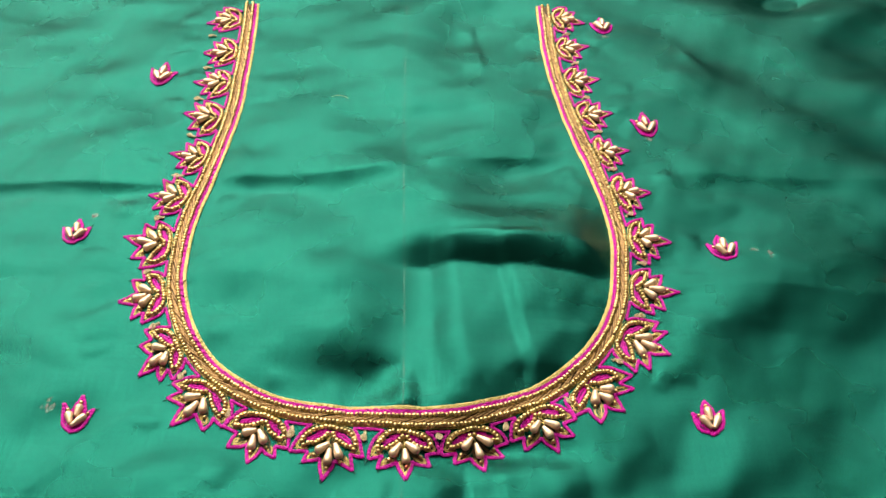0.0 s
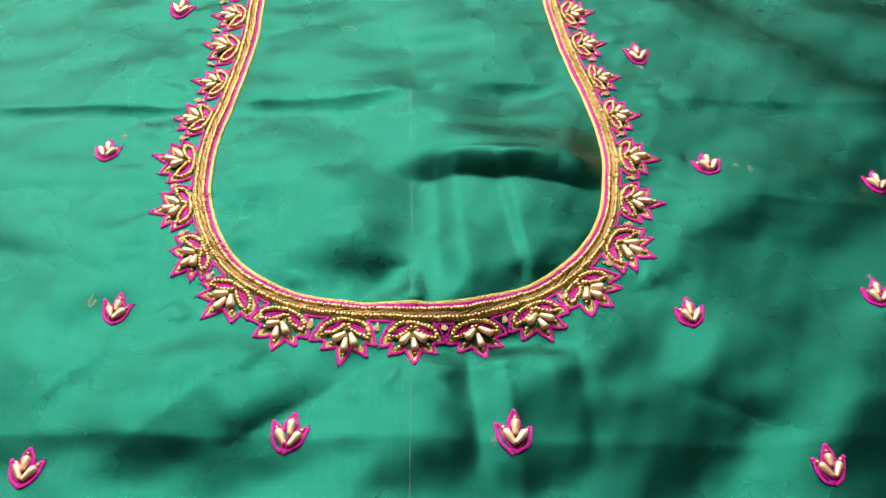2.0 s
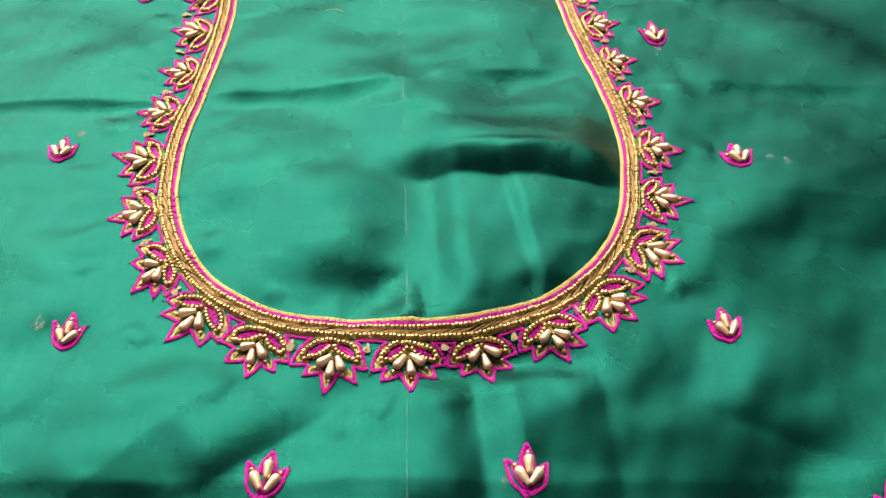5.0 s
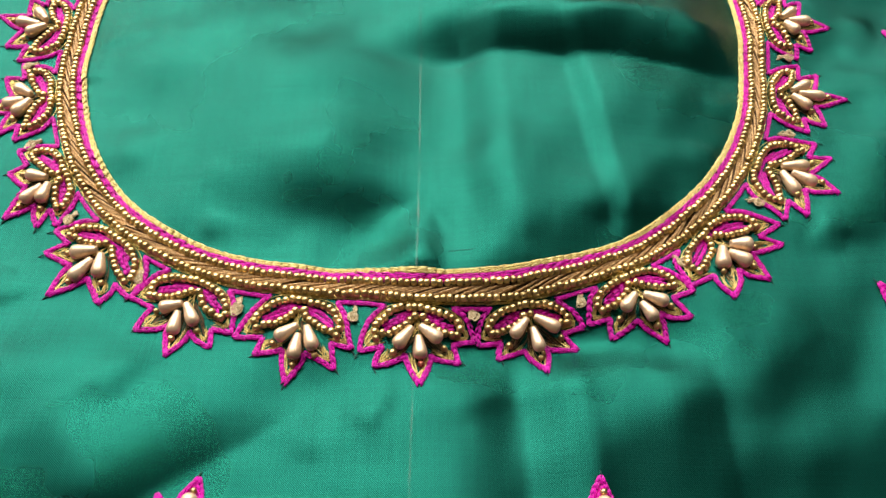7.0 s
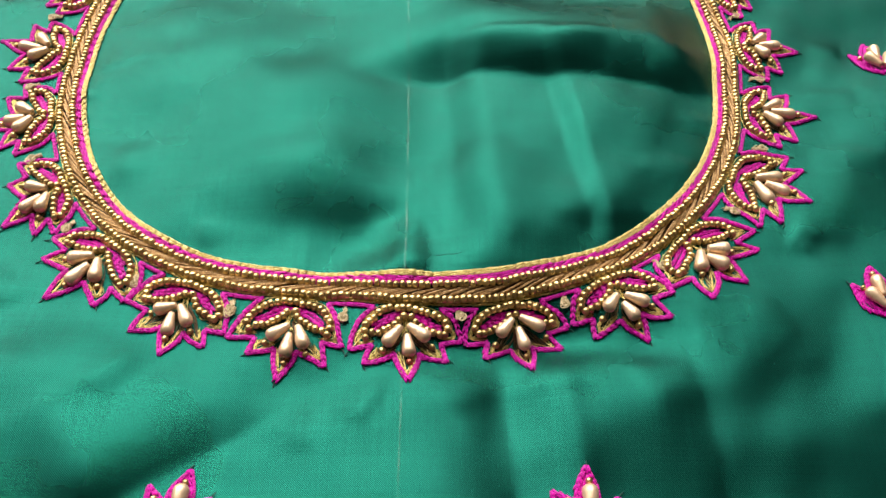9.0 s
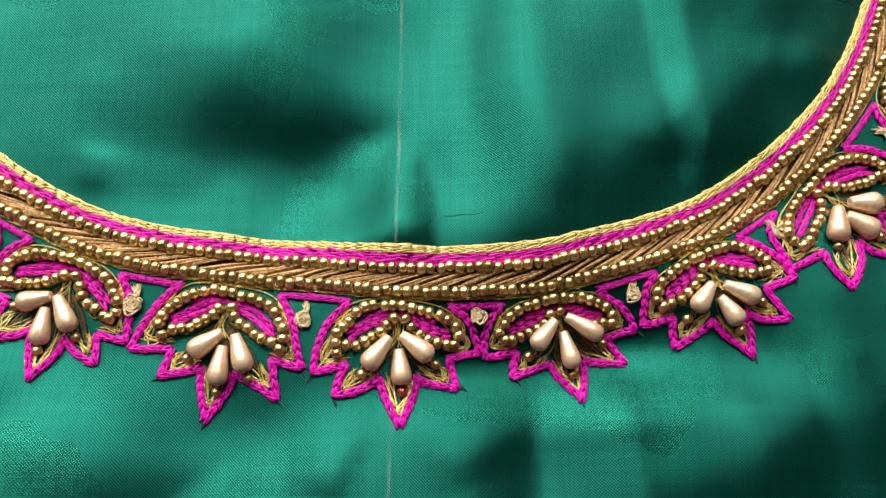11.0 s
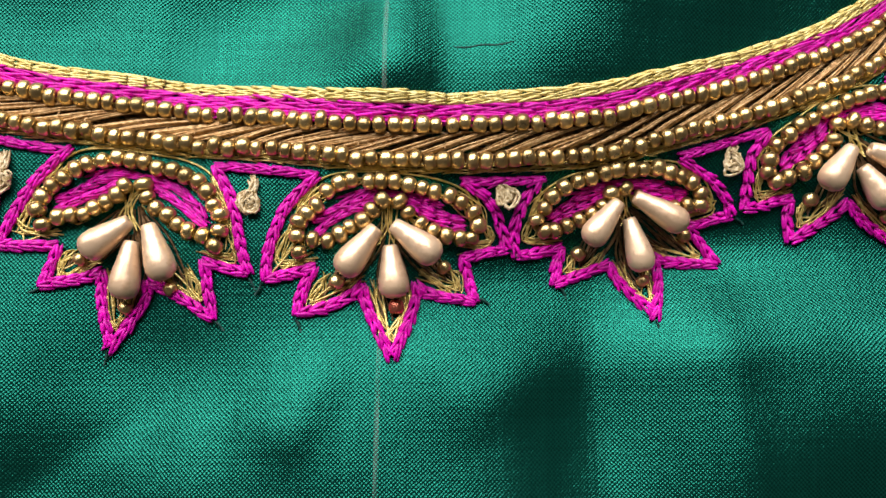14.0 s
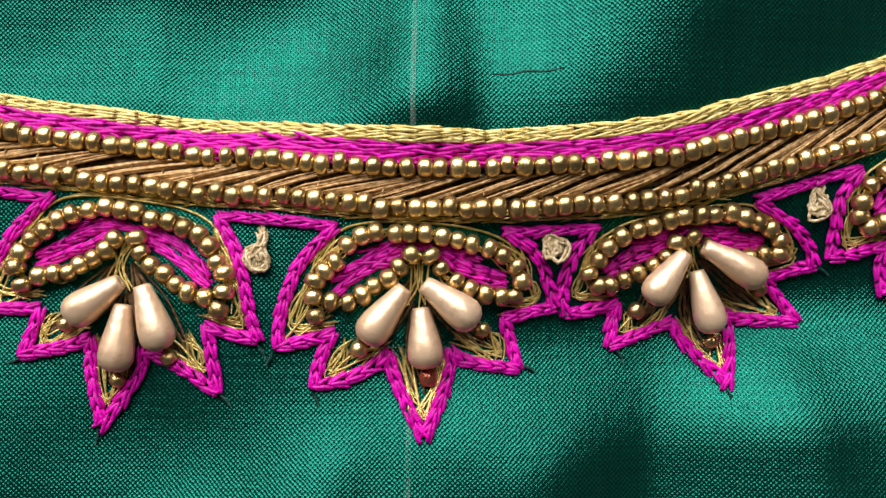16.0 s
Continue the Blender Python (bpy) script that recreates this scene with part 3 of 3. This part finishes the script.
def lotus(tip, left, right, red_end=False, low=(None, None), drops=None):
    """One lotus; tip, left and right are its three outer points on the cloth, in mm; low: the tips of the two lower petals; drops: its pearls, from the narrow end to the round one."""
    rng = random.Random(int(tip[0] * 10) * 7 + int(tip[1] * 10))
    t, l, r = (np.array(p, float) for p in (tip, left, right))
    wide = np.linalg.norm(r - l)
    # the crown of the flower touches the band
    crown = nearest(RIM, (l + r) / 2)
    held = [((0, 0.2), t), ((-13.4, 10.1), l), ((13.4, 10.1), r), ((0, 20.3), crown)]
    affine = np.linalg.lstsq(np.array([(x, y, 1.0) for (x, y), _ in held]), np.array([p for _, p in held]), rcond=None)[0]
    held += [((x, 19.5), nearest(EDGE, np.array([x, 19.5, 1.0]) @ affine)) for x in (-8.2, 8.2)]
    held += [((x, 5.6), np.array(p, float)) for x, p in zip((-9.9, 9.9), low) if p]
    pins = np.array([p for p, _ in held])
    near = np.exp(-((pins[:, None] - pins[None]) ** 2).sum(2) / 50.0)
    pull = np.linalg.solve(near + 0.02 * np.eye(len(pins)), np.array([p for _, p in held]) - np.column_stack([pins, np.ones(len(pins))]) @ affine)

    def lay(points, shake=0.12):
        """Points of the drawing, on the cloth."""
        p = np.array(points, float)
        p = p + np.array([[rng.gauss(0, shake), rng.gauss(0, shake)] for _ in p])
        return np.column_stack([p, np.ones(len(p))]) @ affine + np.exp(-((p[:, None] - pins[None]) ** 2).sum(2) / 50.0) @ pull

    TOPS.append(lay([(-8.2, 19.5), (8.2, 19.5)], 0))
    centre = lay([(0, 12)], 0)[0]
    base = tuple(on_cloth([centre])[0])
    ob = thing("lotus_motif", base, "magenta lotus embroidered with gold seed beads and three champagne pearl drops", "embroidery motif", "lotus motifs round the neckline")
    right_half = [(x + rng.gauss(0, 0.2), y + rng.gauss(0, 0.2)) for x, y in HALF_OUTLINE]
    left_half = [(-x + rng.gauss(0, 0.2), y + rng.gauss(0, 0.2)) for x, y in HALF_OUTLINE]
    soup = Soup()
    for half in (right_half, left_half):
        runs, run = [], [half[0]]
        for i, p in enumerate(half[1:], 1):
            run.append(p)
            if i in (2, 4, 6, 7) or i == len(half) - 1:
                runs.append(run)
                run = [p]
        for run in runs:
            line = lay(run, 0)
            line = smooth_line(line, 0.3) if len(line) > 2 else line
            add_chain(soup, line, 1.45, 1.12, 0.75, rng, spread=0.28, slant=0.22)
    soup.verts = [tuple(np.array(v) * MM - base) for v in soup.verts]
    part("petal_outline", soup.mesh("petal_outline", MAGENTA), ob, label="magenta chain-stitched petals")
    soup = Soup()
    for side in (1, -1):
        for row in (0, 1):
            line = smooth_line(lay([(side * x, y + 0.35 - row * 0.95) for x, y in FILL]), 0.3)
            add_chain(soup, line, 1.6, 0.95, 0.6, rng, lift=-0.1)
    line = smooth_line(lay([(-5.6, 17.0), (-2.6, 18.0), (0, 18.2), (2.6, 18.0), (5.6, 17.0)]), 0.3)
    add_chain(soup, line, 1.6, 0.8, 0.5, rng, lift=-0.1)
    soup.verts = [tuple(np.array(v) * MM - base) for v in soup.verts]
    part("petal_filling", soup.mesh("petal_filling", MAGENTA), ob)
    soup = Soup()
    for points in GOLD_INNER:
        for side in (1, -1) if points[0][0] > 3 else (1,):
            for _ in range(8):
                line = smooth_line(lay([(side * x * 0.97, y) for x, y in points], 0.42), 0.8)
                add_tube(soup, on_cloth(line, rng.uniform(0.15, 0.4)) - np.array(base), rng.uniform(0.08, 0.13) * MM, 4)
    for points, count in ((ARC, 5), (INNER_ARC, 4), ([(-x, y) for x, y in INNER_ARC], 4)):
        for _ in range(count):
            line = smooth_line(lay([(x + rng.gauss(0, 0.2), y + rng.gauss(0, 0.2)) for x, y in points], 0.35), 0.8)
            add_tube(soup, on_cloth(line, rng.uniform(0.15, 0.45)) - np.array(base), rng.uniform(0.09, 0.14) * MM, 4)
    line = smooth_line(lay([(-10.2, 16.4), (-8.0, 18.6), (-4.8, 20.0), (0, 20.5), (4.8, 20.0), (8.0, 18.6), (10.2, 16.4)], 0.15), 0.8)
    add_tube(soup, on_cloth(line, 0.25) - np.array(base), 0.13 * MM, 4)
    for _ in range(6):
        line = smooth_line(lay([(rng.uniform(-2, 2), 12.6), (rng.uniform(-1, 1), 14.6), (rng.uniform(-1.6, 1.6), 17.4)], 0.1), 0.8)
        add_tube(soup, on_cloth(line, 0.5) - np.array(base), 0.1 * MM, 4)
    part("gold_outline", soup.mesh("gold_outline", ZARI), ob, label="loose gold thread lining the petals")
    # brown threads, partly standing in for the shade on the cloth round the pearls
    soup = Soup()
    for x0, y0, x1, y1 in DROPS:
        for k in range(9):
            aside = (k - 4) * 0.5
            line = smooth_line(lay([(x0 + aside * 0.3, y0 + 0.6), ((x0 + x1) / 2 + aside * 0.9, (y0 + y1) / 2), (x1 * 1.25 + aside * 0.7, y1 - 1.6)], 0.25), 0.8)
            add_tube(soup, on_cloth(line, rng.uniform(0.05, 0.3)) - np.array(base), rng.uniform(0.10, 0.17) * MM, 4)
    part("pearl_shade_thread", soup.mesh("pearl_shade_thread", BROWN_THREAD), ob, label="dark brown thread under the pearls, deepening the shade round them")
    for x, y in ((0, 0), (9.9, 5.4), (-9.9, 5.4), (13.5, 10), (-13.5, 10)):
        if rng.random() < 0.7:
            a, b = lay([(x, y), (x * 1.1, y - 2)], 0.1)
            part("tip_speck", TIP_SPECK, ob, on_cloth([a])[0] - np.array(base), turn=turned(math.atan2(b[1] - a[1], b[0] - a[0]) + rng.gauss(0, 0.5)))
    string_of_beads(smooth_line(lay(ARC), 0.3), 1.56, SMALL_BEADS, ob, base, rng, 0.9)
    for side in (1, -1):
        string_of_beads(smooth_line(lay([(side * x, y) for x, y in INNER_ARC]), 0.3), 1.52, SMALL_BEADS, ob, base, rng, 0.9)
    size = wide / 27.2
    for n, (x0, y0, x1, y1) in enumerate(DROPS):
        a, b = np.array(drops[n], float).reshape(2, 2) if drops else lay([(x0, y0), (x1, y1)], 0.18)
        angle = math.atan2(b[1] - a[1], b[0] - a[0])
        at = on_cloth([a], 1.75 + (0.3 if n != 1 else 0))[0] - np.array(base)
        part("pearl_drop", DROP, ob, at, turn=turned(angle, 0.05, rng.uniform(0, 6)), scale=(np.linalg.norm(b - a) / 6.0, 1.06 * size, 1.06 * size))
        e = np.array([b + (b - a) / np.linalg.norm(b - a) * 1.15]) if drops else lay([END_AT[n]], 0.2)
        at = on_cloth(e, 0.7)[0] - np.array(base)
        red = red_end and n == 1
        part("end_bead", END_BEAD_RED if red else END_BEAD, ob, at, "copper-red end bead" if red else "", turned(angle + rng.gauss(0, 0.5), 0, 0), rng.uniform(0.95, 1.15))
    return ob


lotus((-113.2, 281.8), (-105.9, 296.7), (-105.2, 272.9))
lotus((-111.0, 254.3), (-102.5, 266.6), (-103.7, 243.4))
lotus((-112.1, 228.2), (-102.2, 240.1), (-102.9, 214.4))
lotus((-113.0, 202.9), (-104.8, 213.1), (-104.8, 187.1))
lotus((-114.6, 172.9), (-104.4, 184.6), (-106.5, 159.5))
lotus((-120.0, 145.3), (-110.1, 157.5), (-112.3, 131.2))
lotus((-125.6, 118.2), (-112.4, 128.1), (-115.5, 100.2))
lotus((-120.5, 81.6), (-113.3, 98.7), (-108.6, 70.2))
lotus((-104.7, 45.1), (-106.5, 66.7), (-91.5, 44.0))
lotus((-88.5, 22.7), (-91.6, 41.4), (-69.3, 22.6))
lotus((-58.2, 6.9), (-68.9, 22.8), (-44.0, 13.1), low=((-66.3, 14.1), (-48.6, 9.8)),
      drops=((-56.0, 20.6, -61.2, 19.4), (-57.0, 18.8, -57.5, 13.0), (-55.2, 20.6, -52.6, 15.2)))
lotus((-30.8, 1.2), (-42.8, 12.2), (-15.7, 9.0), low=((-37.7, 7.9), (-19.1, 4.3)),
      drops=((-28.2, 14.7, -33.0, 11.4), (-28.1, 12.6, -28.8, 6.6), (-26.2, 14.3, -24.3, 8.6)))
lotus((0.3, 0.1), (-14.1, 8.3), (13.1, 12.3), True, ((-10.4, 4.4), (9.5, 6.8)), ((-1.5, 14.0, -5.2, 9.2), (-0.1, 12.2, 0.5, 6.7), (0.2, 14.4, 5.0, 10.8)))
lotus((29.8, 4.3), (14.0, 11.8), (39.4, 16.5), low=((19.1, 8.4), (37.3, 11.0)), drops=((25.7, 17.5, 22.2, 13.0), (27.0, 15.9, 28.6, 10.1), (27.4, 18.1, 33.0, 14.9)))
lotus((58.8, 12.0), (41.0, 17.0), (66.4, 25.0), low=((46.1, 13.6), (64.6, 17.8)), drops=((51.8, 23.4, 48.7, 19.0), (53.0, 21.3, 56.0, 17.0), (53.6, 23.2, 59.2, 21.0)))
lotus((86.3, 29.3), (66.1, 26.3), (91.9, 45.5), low=((76.2, 23.0), None), drops=((75.7, 37.8, 75.0, 31.8), (76.9, 36.3, 82.0, 33.3), (77.8, 38.6, 83.3, 38.6)))
lotus((109.2, 54.7), (94.5, 47.1), (108.2, 72.4))
lotus((120.4, 88.2), (106.9, 76.7), (109.9, 102.3))
lotus((122.5, 117.7), (110.4, 105.0), (111.4, 132.5))
lotus((118.2, 149.1), (108.6, 135.1), (107.1, 163.0))
lotus((112.7, 179.1), (104.3, 165.0), (99.5, 190.3))
lotus((108.7, 207.9), (101.2, 193.9), (98.8, 219.7))
lotus((106.0, 237.3), (96.0, 221.5), (95.7, 248.1))
lotus((104.3, 266.6), (94.5, 251.1), (93.5, 276.5))
lotus((105.1, 289.7), (92.5, 279.2), (96.0, 304.4))


def joining_stitches():
    """Short magenta rows along the band, from the top of one lotus to the next."""
    base = Vector(band.location)
    for n, (one, two) in enumerate(zip(TOPS, TOPS[1:])):
        a, b = one[1], two[0]
        if np.linalg.norm(b - a) > 1.5:
            line = smooth_line([a, nearest(EDGE, (a + b) / 2), b], 0.3)
            part("joining_stitch", chain(line, 1.5, 1.0, 0.65, MAGENTA, "joining_stitch", 50 + n, origin=base), band, label="magenta chain stitch line")


joining_stitches()


# ---- small scattered sprigs: base at 0, 0, middle tip at 0, 17 ----
SPRIG = [(0, 0), (-2.9, 1.3), (-5.6, 4.7), (-7.5, 12.0), (-2.8, 8.9), (-2.3, 13.0), (0, 17.5), (2.3, 13.0), (2.8, 8.9), (7.5, 12.0), (5.6, 4.7), (2.9, 1.3), (0, 0)]


def sprig(x, y, long, turn):
    """A three-petalled sprig; its base, length in mm and turn in degrees."""
    rng = random.Random(int(x * 10) * 3 + int(y * 10))
    c, s, k = math.cos(radians(turn)), math.sin(radians(turn)), long / 18.2

    def lay(points, shake=0.1):
        p = np.array(points, float) + np.array([[rng.gauss(0, shake), rng.gauss(0, shake)] for _ in points])
        p[:, 0] *= 0.92
        return np.column_stack([p[:, 0] * c - p[:, 1] * s, p[:, 0] * s + p[:, 1] * c]) * k + (x, y)

    base = tuple(on_cloth([(x, y)])[0])
    ob = thing("sprig_motif", base, "small magenta sprig with three pearl drops stitched on the cloth", "embroidery motif", "scattered sprigs")
    outline = [(px + rng.gauss(0, 0.35), py + rng.gauss(0, 0.35)) for px, py in SPRIG]
    soup = Soup()
    for run in (outline[:4], outline[3:5], outline[4:7], outline[6:9], outline[8:10], outline[9:]):
        line = lay(run, 0)
        add_chain(soup, smooth_line(line, 0.3) if len(line) > 2 else line, 1.4, 1.22, 0.8, rng, slant=0.2)
    for run in ([(-1.2, 2.2), (-4.6, 6.0), (-5.6, 9.6)], [(-1.5, 9.0), (-1.3, 12.2), (0, 15.4)], [(1.5, 9.0), (1.3, 12.2), (0, 15.4)], [(1.2, 2.2), (4.6, 6.0), (5.6, 9.6)], [(-3.0, 8.4), (-1.6, 6.0), (0, 3.0)], [(3.0, 8.4), (1.6, 6.0), (0, 3.0)], [(-2.4, 1.6), (0, 1.2), (2.4, 1.6)], [(-2.4, 3.6), (-3.6, 7.4), (-6.0, 10.2)], [(2.4, 3.6), (3.6, 7.4), (6.0, 10.2)], [(-0.5, 8.0), (-0.5, 12.0), (0, 15.8)], [(0.6, 8.0), (0.5, 12.0), (0, 15.8)], [(0, 2.0), (0, 5.0), (0, 8.6)]):
        add_chain(soup, smooth_line(lay(run), 0.3), 1.5, 1.0, 0.5, rng, lift=-0.12)
    soup.verts = [tuple(np.array(v) * MM - base) for v in soup.verts]
    part("petal_stitching", soup.mesh("petal_stitching", MAGENTA), ob, label="magenta chain-stitched petals")
    for x0, y0 in ((-7.4, 11.8), (0, 17.6), (7.4, 11.8)):
        a, b = lay([(x0, y0), (x0 * 1.2, y0 + 2)], 0.1)
        part("tip_speck", TIP_SPECK, ob, on_cloth([a])[0] - np.array(base), turn=turned(math.atan2(b[1] - a[1], b[0] - a[0]) + rng.gauss(0, 0.5)))
    for x0, y0, x1, y1 in ((-0.5, 2.9, -4.3, 8.9), (0.2, 6.9, 0.0, 13.0), (0.7, 2.8, 4.7, 8.6)):
        a, b = lay([(x0, y0), (x1, y1)], 0.3)
        angle = math.atan2(b[1] - a[1], b[0] - a[0])
        way = (b - a) / np.linalg.norm(b - a)
        part("pearl_drop", DROP, ob, on_cloth([a], 1.7)[0] - np.array(base), turn=turned(angle, 0.05, rng.uniform(0, 6)), scale=(np.linalg.norm(b - a) / 6.1, 1.12 * k, 1.12 * k))
        part("end_bead", END_BEAD, ob, on_cloth([b + way * 1.2 * k], 0.8)[0] - np.array(base), turn=turned(angle + rng.gauss(0, 0.4)))
    return ob


sprig(-49.0, -38.4, 18.0, -8)
sprig(38.4, -38.9, 18.6, -3)
sprig(-125.6, 20.0, 15.8, -9)
sprig(119.8, 18.0, 16.3, 3)
sprig(159.5, -52.8, 16.4, 2)
sprig(205.0, 28.3, 16.0, -4)
sprig(-143.9, -51.2, 16.4, -3)
sprig(-147.2, 113.6, 15.6, 2)
sprig(146.3, 106.0, 17.6, 2)
sprig(125.8, 191.6, 17.5, 4)
sprig(115.0, 279.0, 17.0, 0)
sprig(-131.1, 226.6, 17.6, -8)
sprig(227.5, 95.4, 16.0, -6)


# ---- gold knots between the motifs ----
def knot(x, y, turn):
    rng = random.Random(int(x * 10) + int(y * 31))
    base = tuple(on_cloth([(x, y)])[0])
    soup = Soup()
    c, s = math.cos(radians(turn)), math.sin(radians(turn))
    for strand in range(13):
        k = rng.uniform(0.3, 1.4)
        line = np.array([(rng.uniform(-0.5, 0.5), 2.5, 0.35), (0.25, 1.2, 0.7), (-0.55 * k, 0.2, 0.8), (-0.7 * k, -0.8, 0.6), (0.1, -1.4 * k, 0.65), (0.95 * k, -0.8, 0.6), (0.75 * k, 0.1, 0.9), (0.0, 0.5, 0.9)])
        line += np.array([[rng.gauss(0, 0.24), rng.gauss(0, 0.24), rng.gauss(0, 0.12)] for _ in line]) * 1.1
        line = smooth_line(line, 0.45)
        line = np.column_stack([line[:, 0] * c - line[:, 1] * s, line[:, 0] * s + line[:, 1] * c, np.maximum(line[:, 2], 0.15)])
        add_tube(soup, line * MM, 0.17 * MM, 5)
    ob = new("thread_knot", soup.mesh("thread_knot", CREAM_THREAD))
    ob.location = base
    return tagged(ob, "pale gold thread knot stitched between two lotus motifs", "thread knot", "knots between the motifs")


def knots():
    arc = even(offset(NECK, 12.6), 0.5)
    tips = [(-109, 269), (-107.5, 242), (-107.8, 214.6), (-107.5, 187.5), (-109, 158), (-112.5, 129.5), (-111.8, 98.2), (-103.5, 69.1), (-88.4, 45.3), (-68.2, 28.4), (-43.2, 20.0), (-15.5, 17.2),
            (12.6, 18.4), (38.8, 22.6), (64.8, 33.4), (87.8, 52.3), (101.0, 75.7), (107.0, 105.0), (106.5, 135.0), (102.5, 165), (99.5, 193), (97, 221), (94.5, 250), (93, 278)]
    for x, y in tips:
        near = arc[np.argmin(np.hypot(arc[:, 0] - x, arc[:, 1] - y))]
        i = int(np.argmin(np.hypot(NECK[:, 0] - near[0], NECK[:, 1] - near[1])))
        knot(x, y, math.degrees(math.atan2(-(NECK[i, 0] - x), NECK[i, 1] - y)) + random.uniform(-25, 25))


knots()


# ---- marks on the cloth ----
def faint_chalk():
    n = Nodes("faint_chalk")
    n.put(n.bsdf, Base_Color=(0.55, 0.66, 0.55, 1), Roughness=0.9)
    n.put(n.bsdf, Alpha=n.ramp(n.noise(220.0, 4.0, n.stretched(3, 0.6, 1)), [(0.38, (0.02, 0.02, 0.02)), (0.68, (0.18, 0.18, 0.18))]))
    return n.mat


FAINT_CHALK = faint_chalk()


def seam():
    """A faint pale line down the middle of the cloth."""
    verts, faces = [], []
    ys = np.arange(-130, 300, 1.2)
    for n, y in enumerate(ys):
        x = -1.2 + 0.0045 * y + 0.5 * math.sin(y / 40) + 0.05 * math.sin(y / 3.1)
        for side in (-1, 1):
            px = x + side * 0.26
            verts.append((px * MM, y * MM, (float(height(px, y)) + 0.09) * MM))
        if n:
            faces.append((2 * n - 2, 2 * n - 1, 2 * n + 1, 2 * n))
    part("chalk_line", mesh_of("chalk_line", verts, faces, FAINT_CHALK), cloth, label="faint pale tailor's chalk line")


def smudge(x, y, rx, ry, turn, seed):
    """A rubbed chalk mark."""
    rng = random.Random(seed)
    soup = Soup()
    c, s = math.cos(radians(turn)), math.sin(radians(turn))
    for _ in range(16):
        u, v = rng.gauss(0, rx * 0.45), rng.gauss(0, ry * 0.45)
        px, py = x + u * c - v * s, y + u * s + v * c
        add_lobe(soup, np.array([px, py, float(height(px, py)) + 0.02]) * MM, rng.uniform(0, 3), np.array([rng.uniform(0.4, 1.1) * min(rx, 1.6), rng.uniform(0.3, 0.6) * min(ry, 1.4), 0.05]) * MM)
    part("chalk_mark", soup.mesh("chalk_mark", FAINT_CHALK), cloth, label="pale rubbed chalk mark")


def loose_thread(points, radius, material, name, label):
    soup = Soup()
    add_tube(soup, on_cloth(smooth_line(points, 0.6), 0.0), radius * MM, 4)
    part(name, soup.mesh(name, material), cloth, label=label)


seam()
smudge(-141.5, 131, 1.6, 1.4, 10, 1)
smudge(-136, 31, 2.0, 2.6, 20, 2)
smudge(159, 111.5, 2.4, 0.9, -20, 3)
smudge(166, 108, 1.2, 2.0, 0, 4)
smudge(115, 275.5, 2.2, 1.4, 0, 5)
smudge(126, 189.4, 1.6, 1.4, 0, 6)
smudge(206, 45, 1.6, 1.6, 0, 7)
smudge(31, -33, 1.0, 2.2, 0, 8)
loose_thread([(-39, 215.5), (-36, 217), (-32, 216.4), (-30, 215)], 0.22, CREAM_THREAD, "lint", "pale stray lint thread")
loose_thread([(6.8, 34.3), (8.4, 34.2), (10.0, 34.5), (11.8, 34.4), (13.6, 34.7)], 0.10, DARK_THREAD, "slub", "dark woven slub")
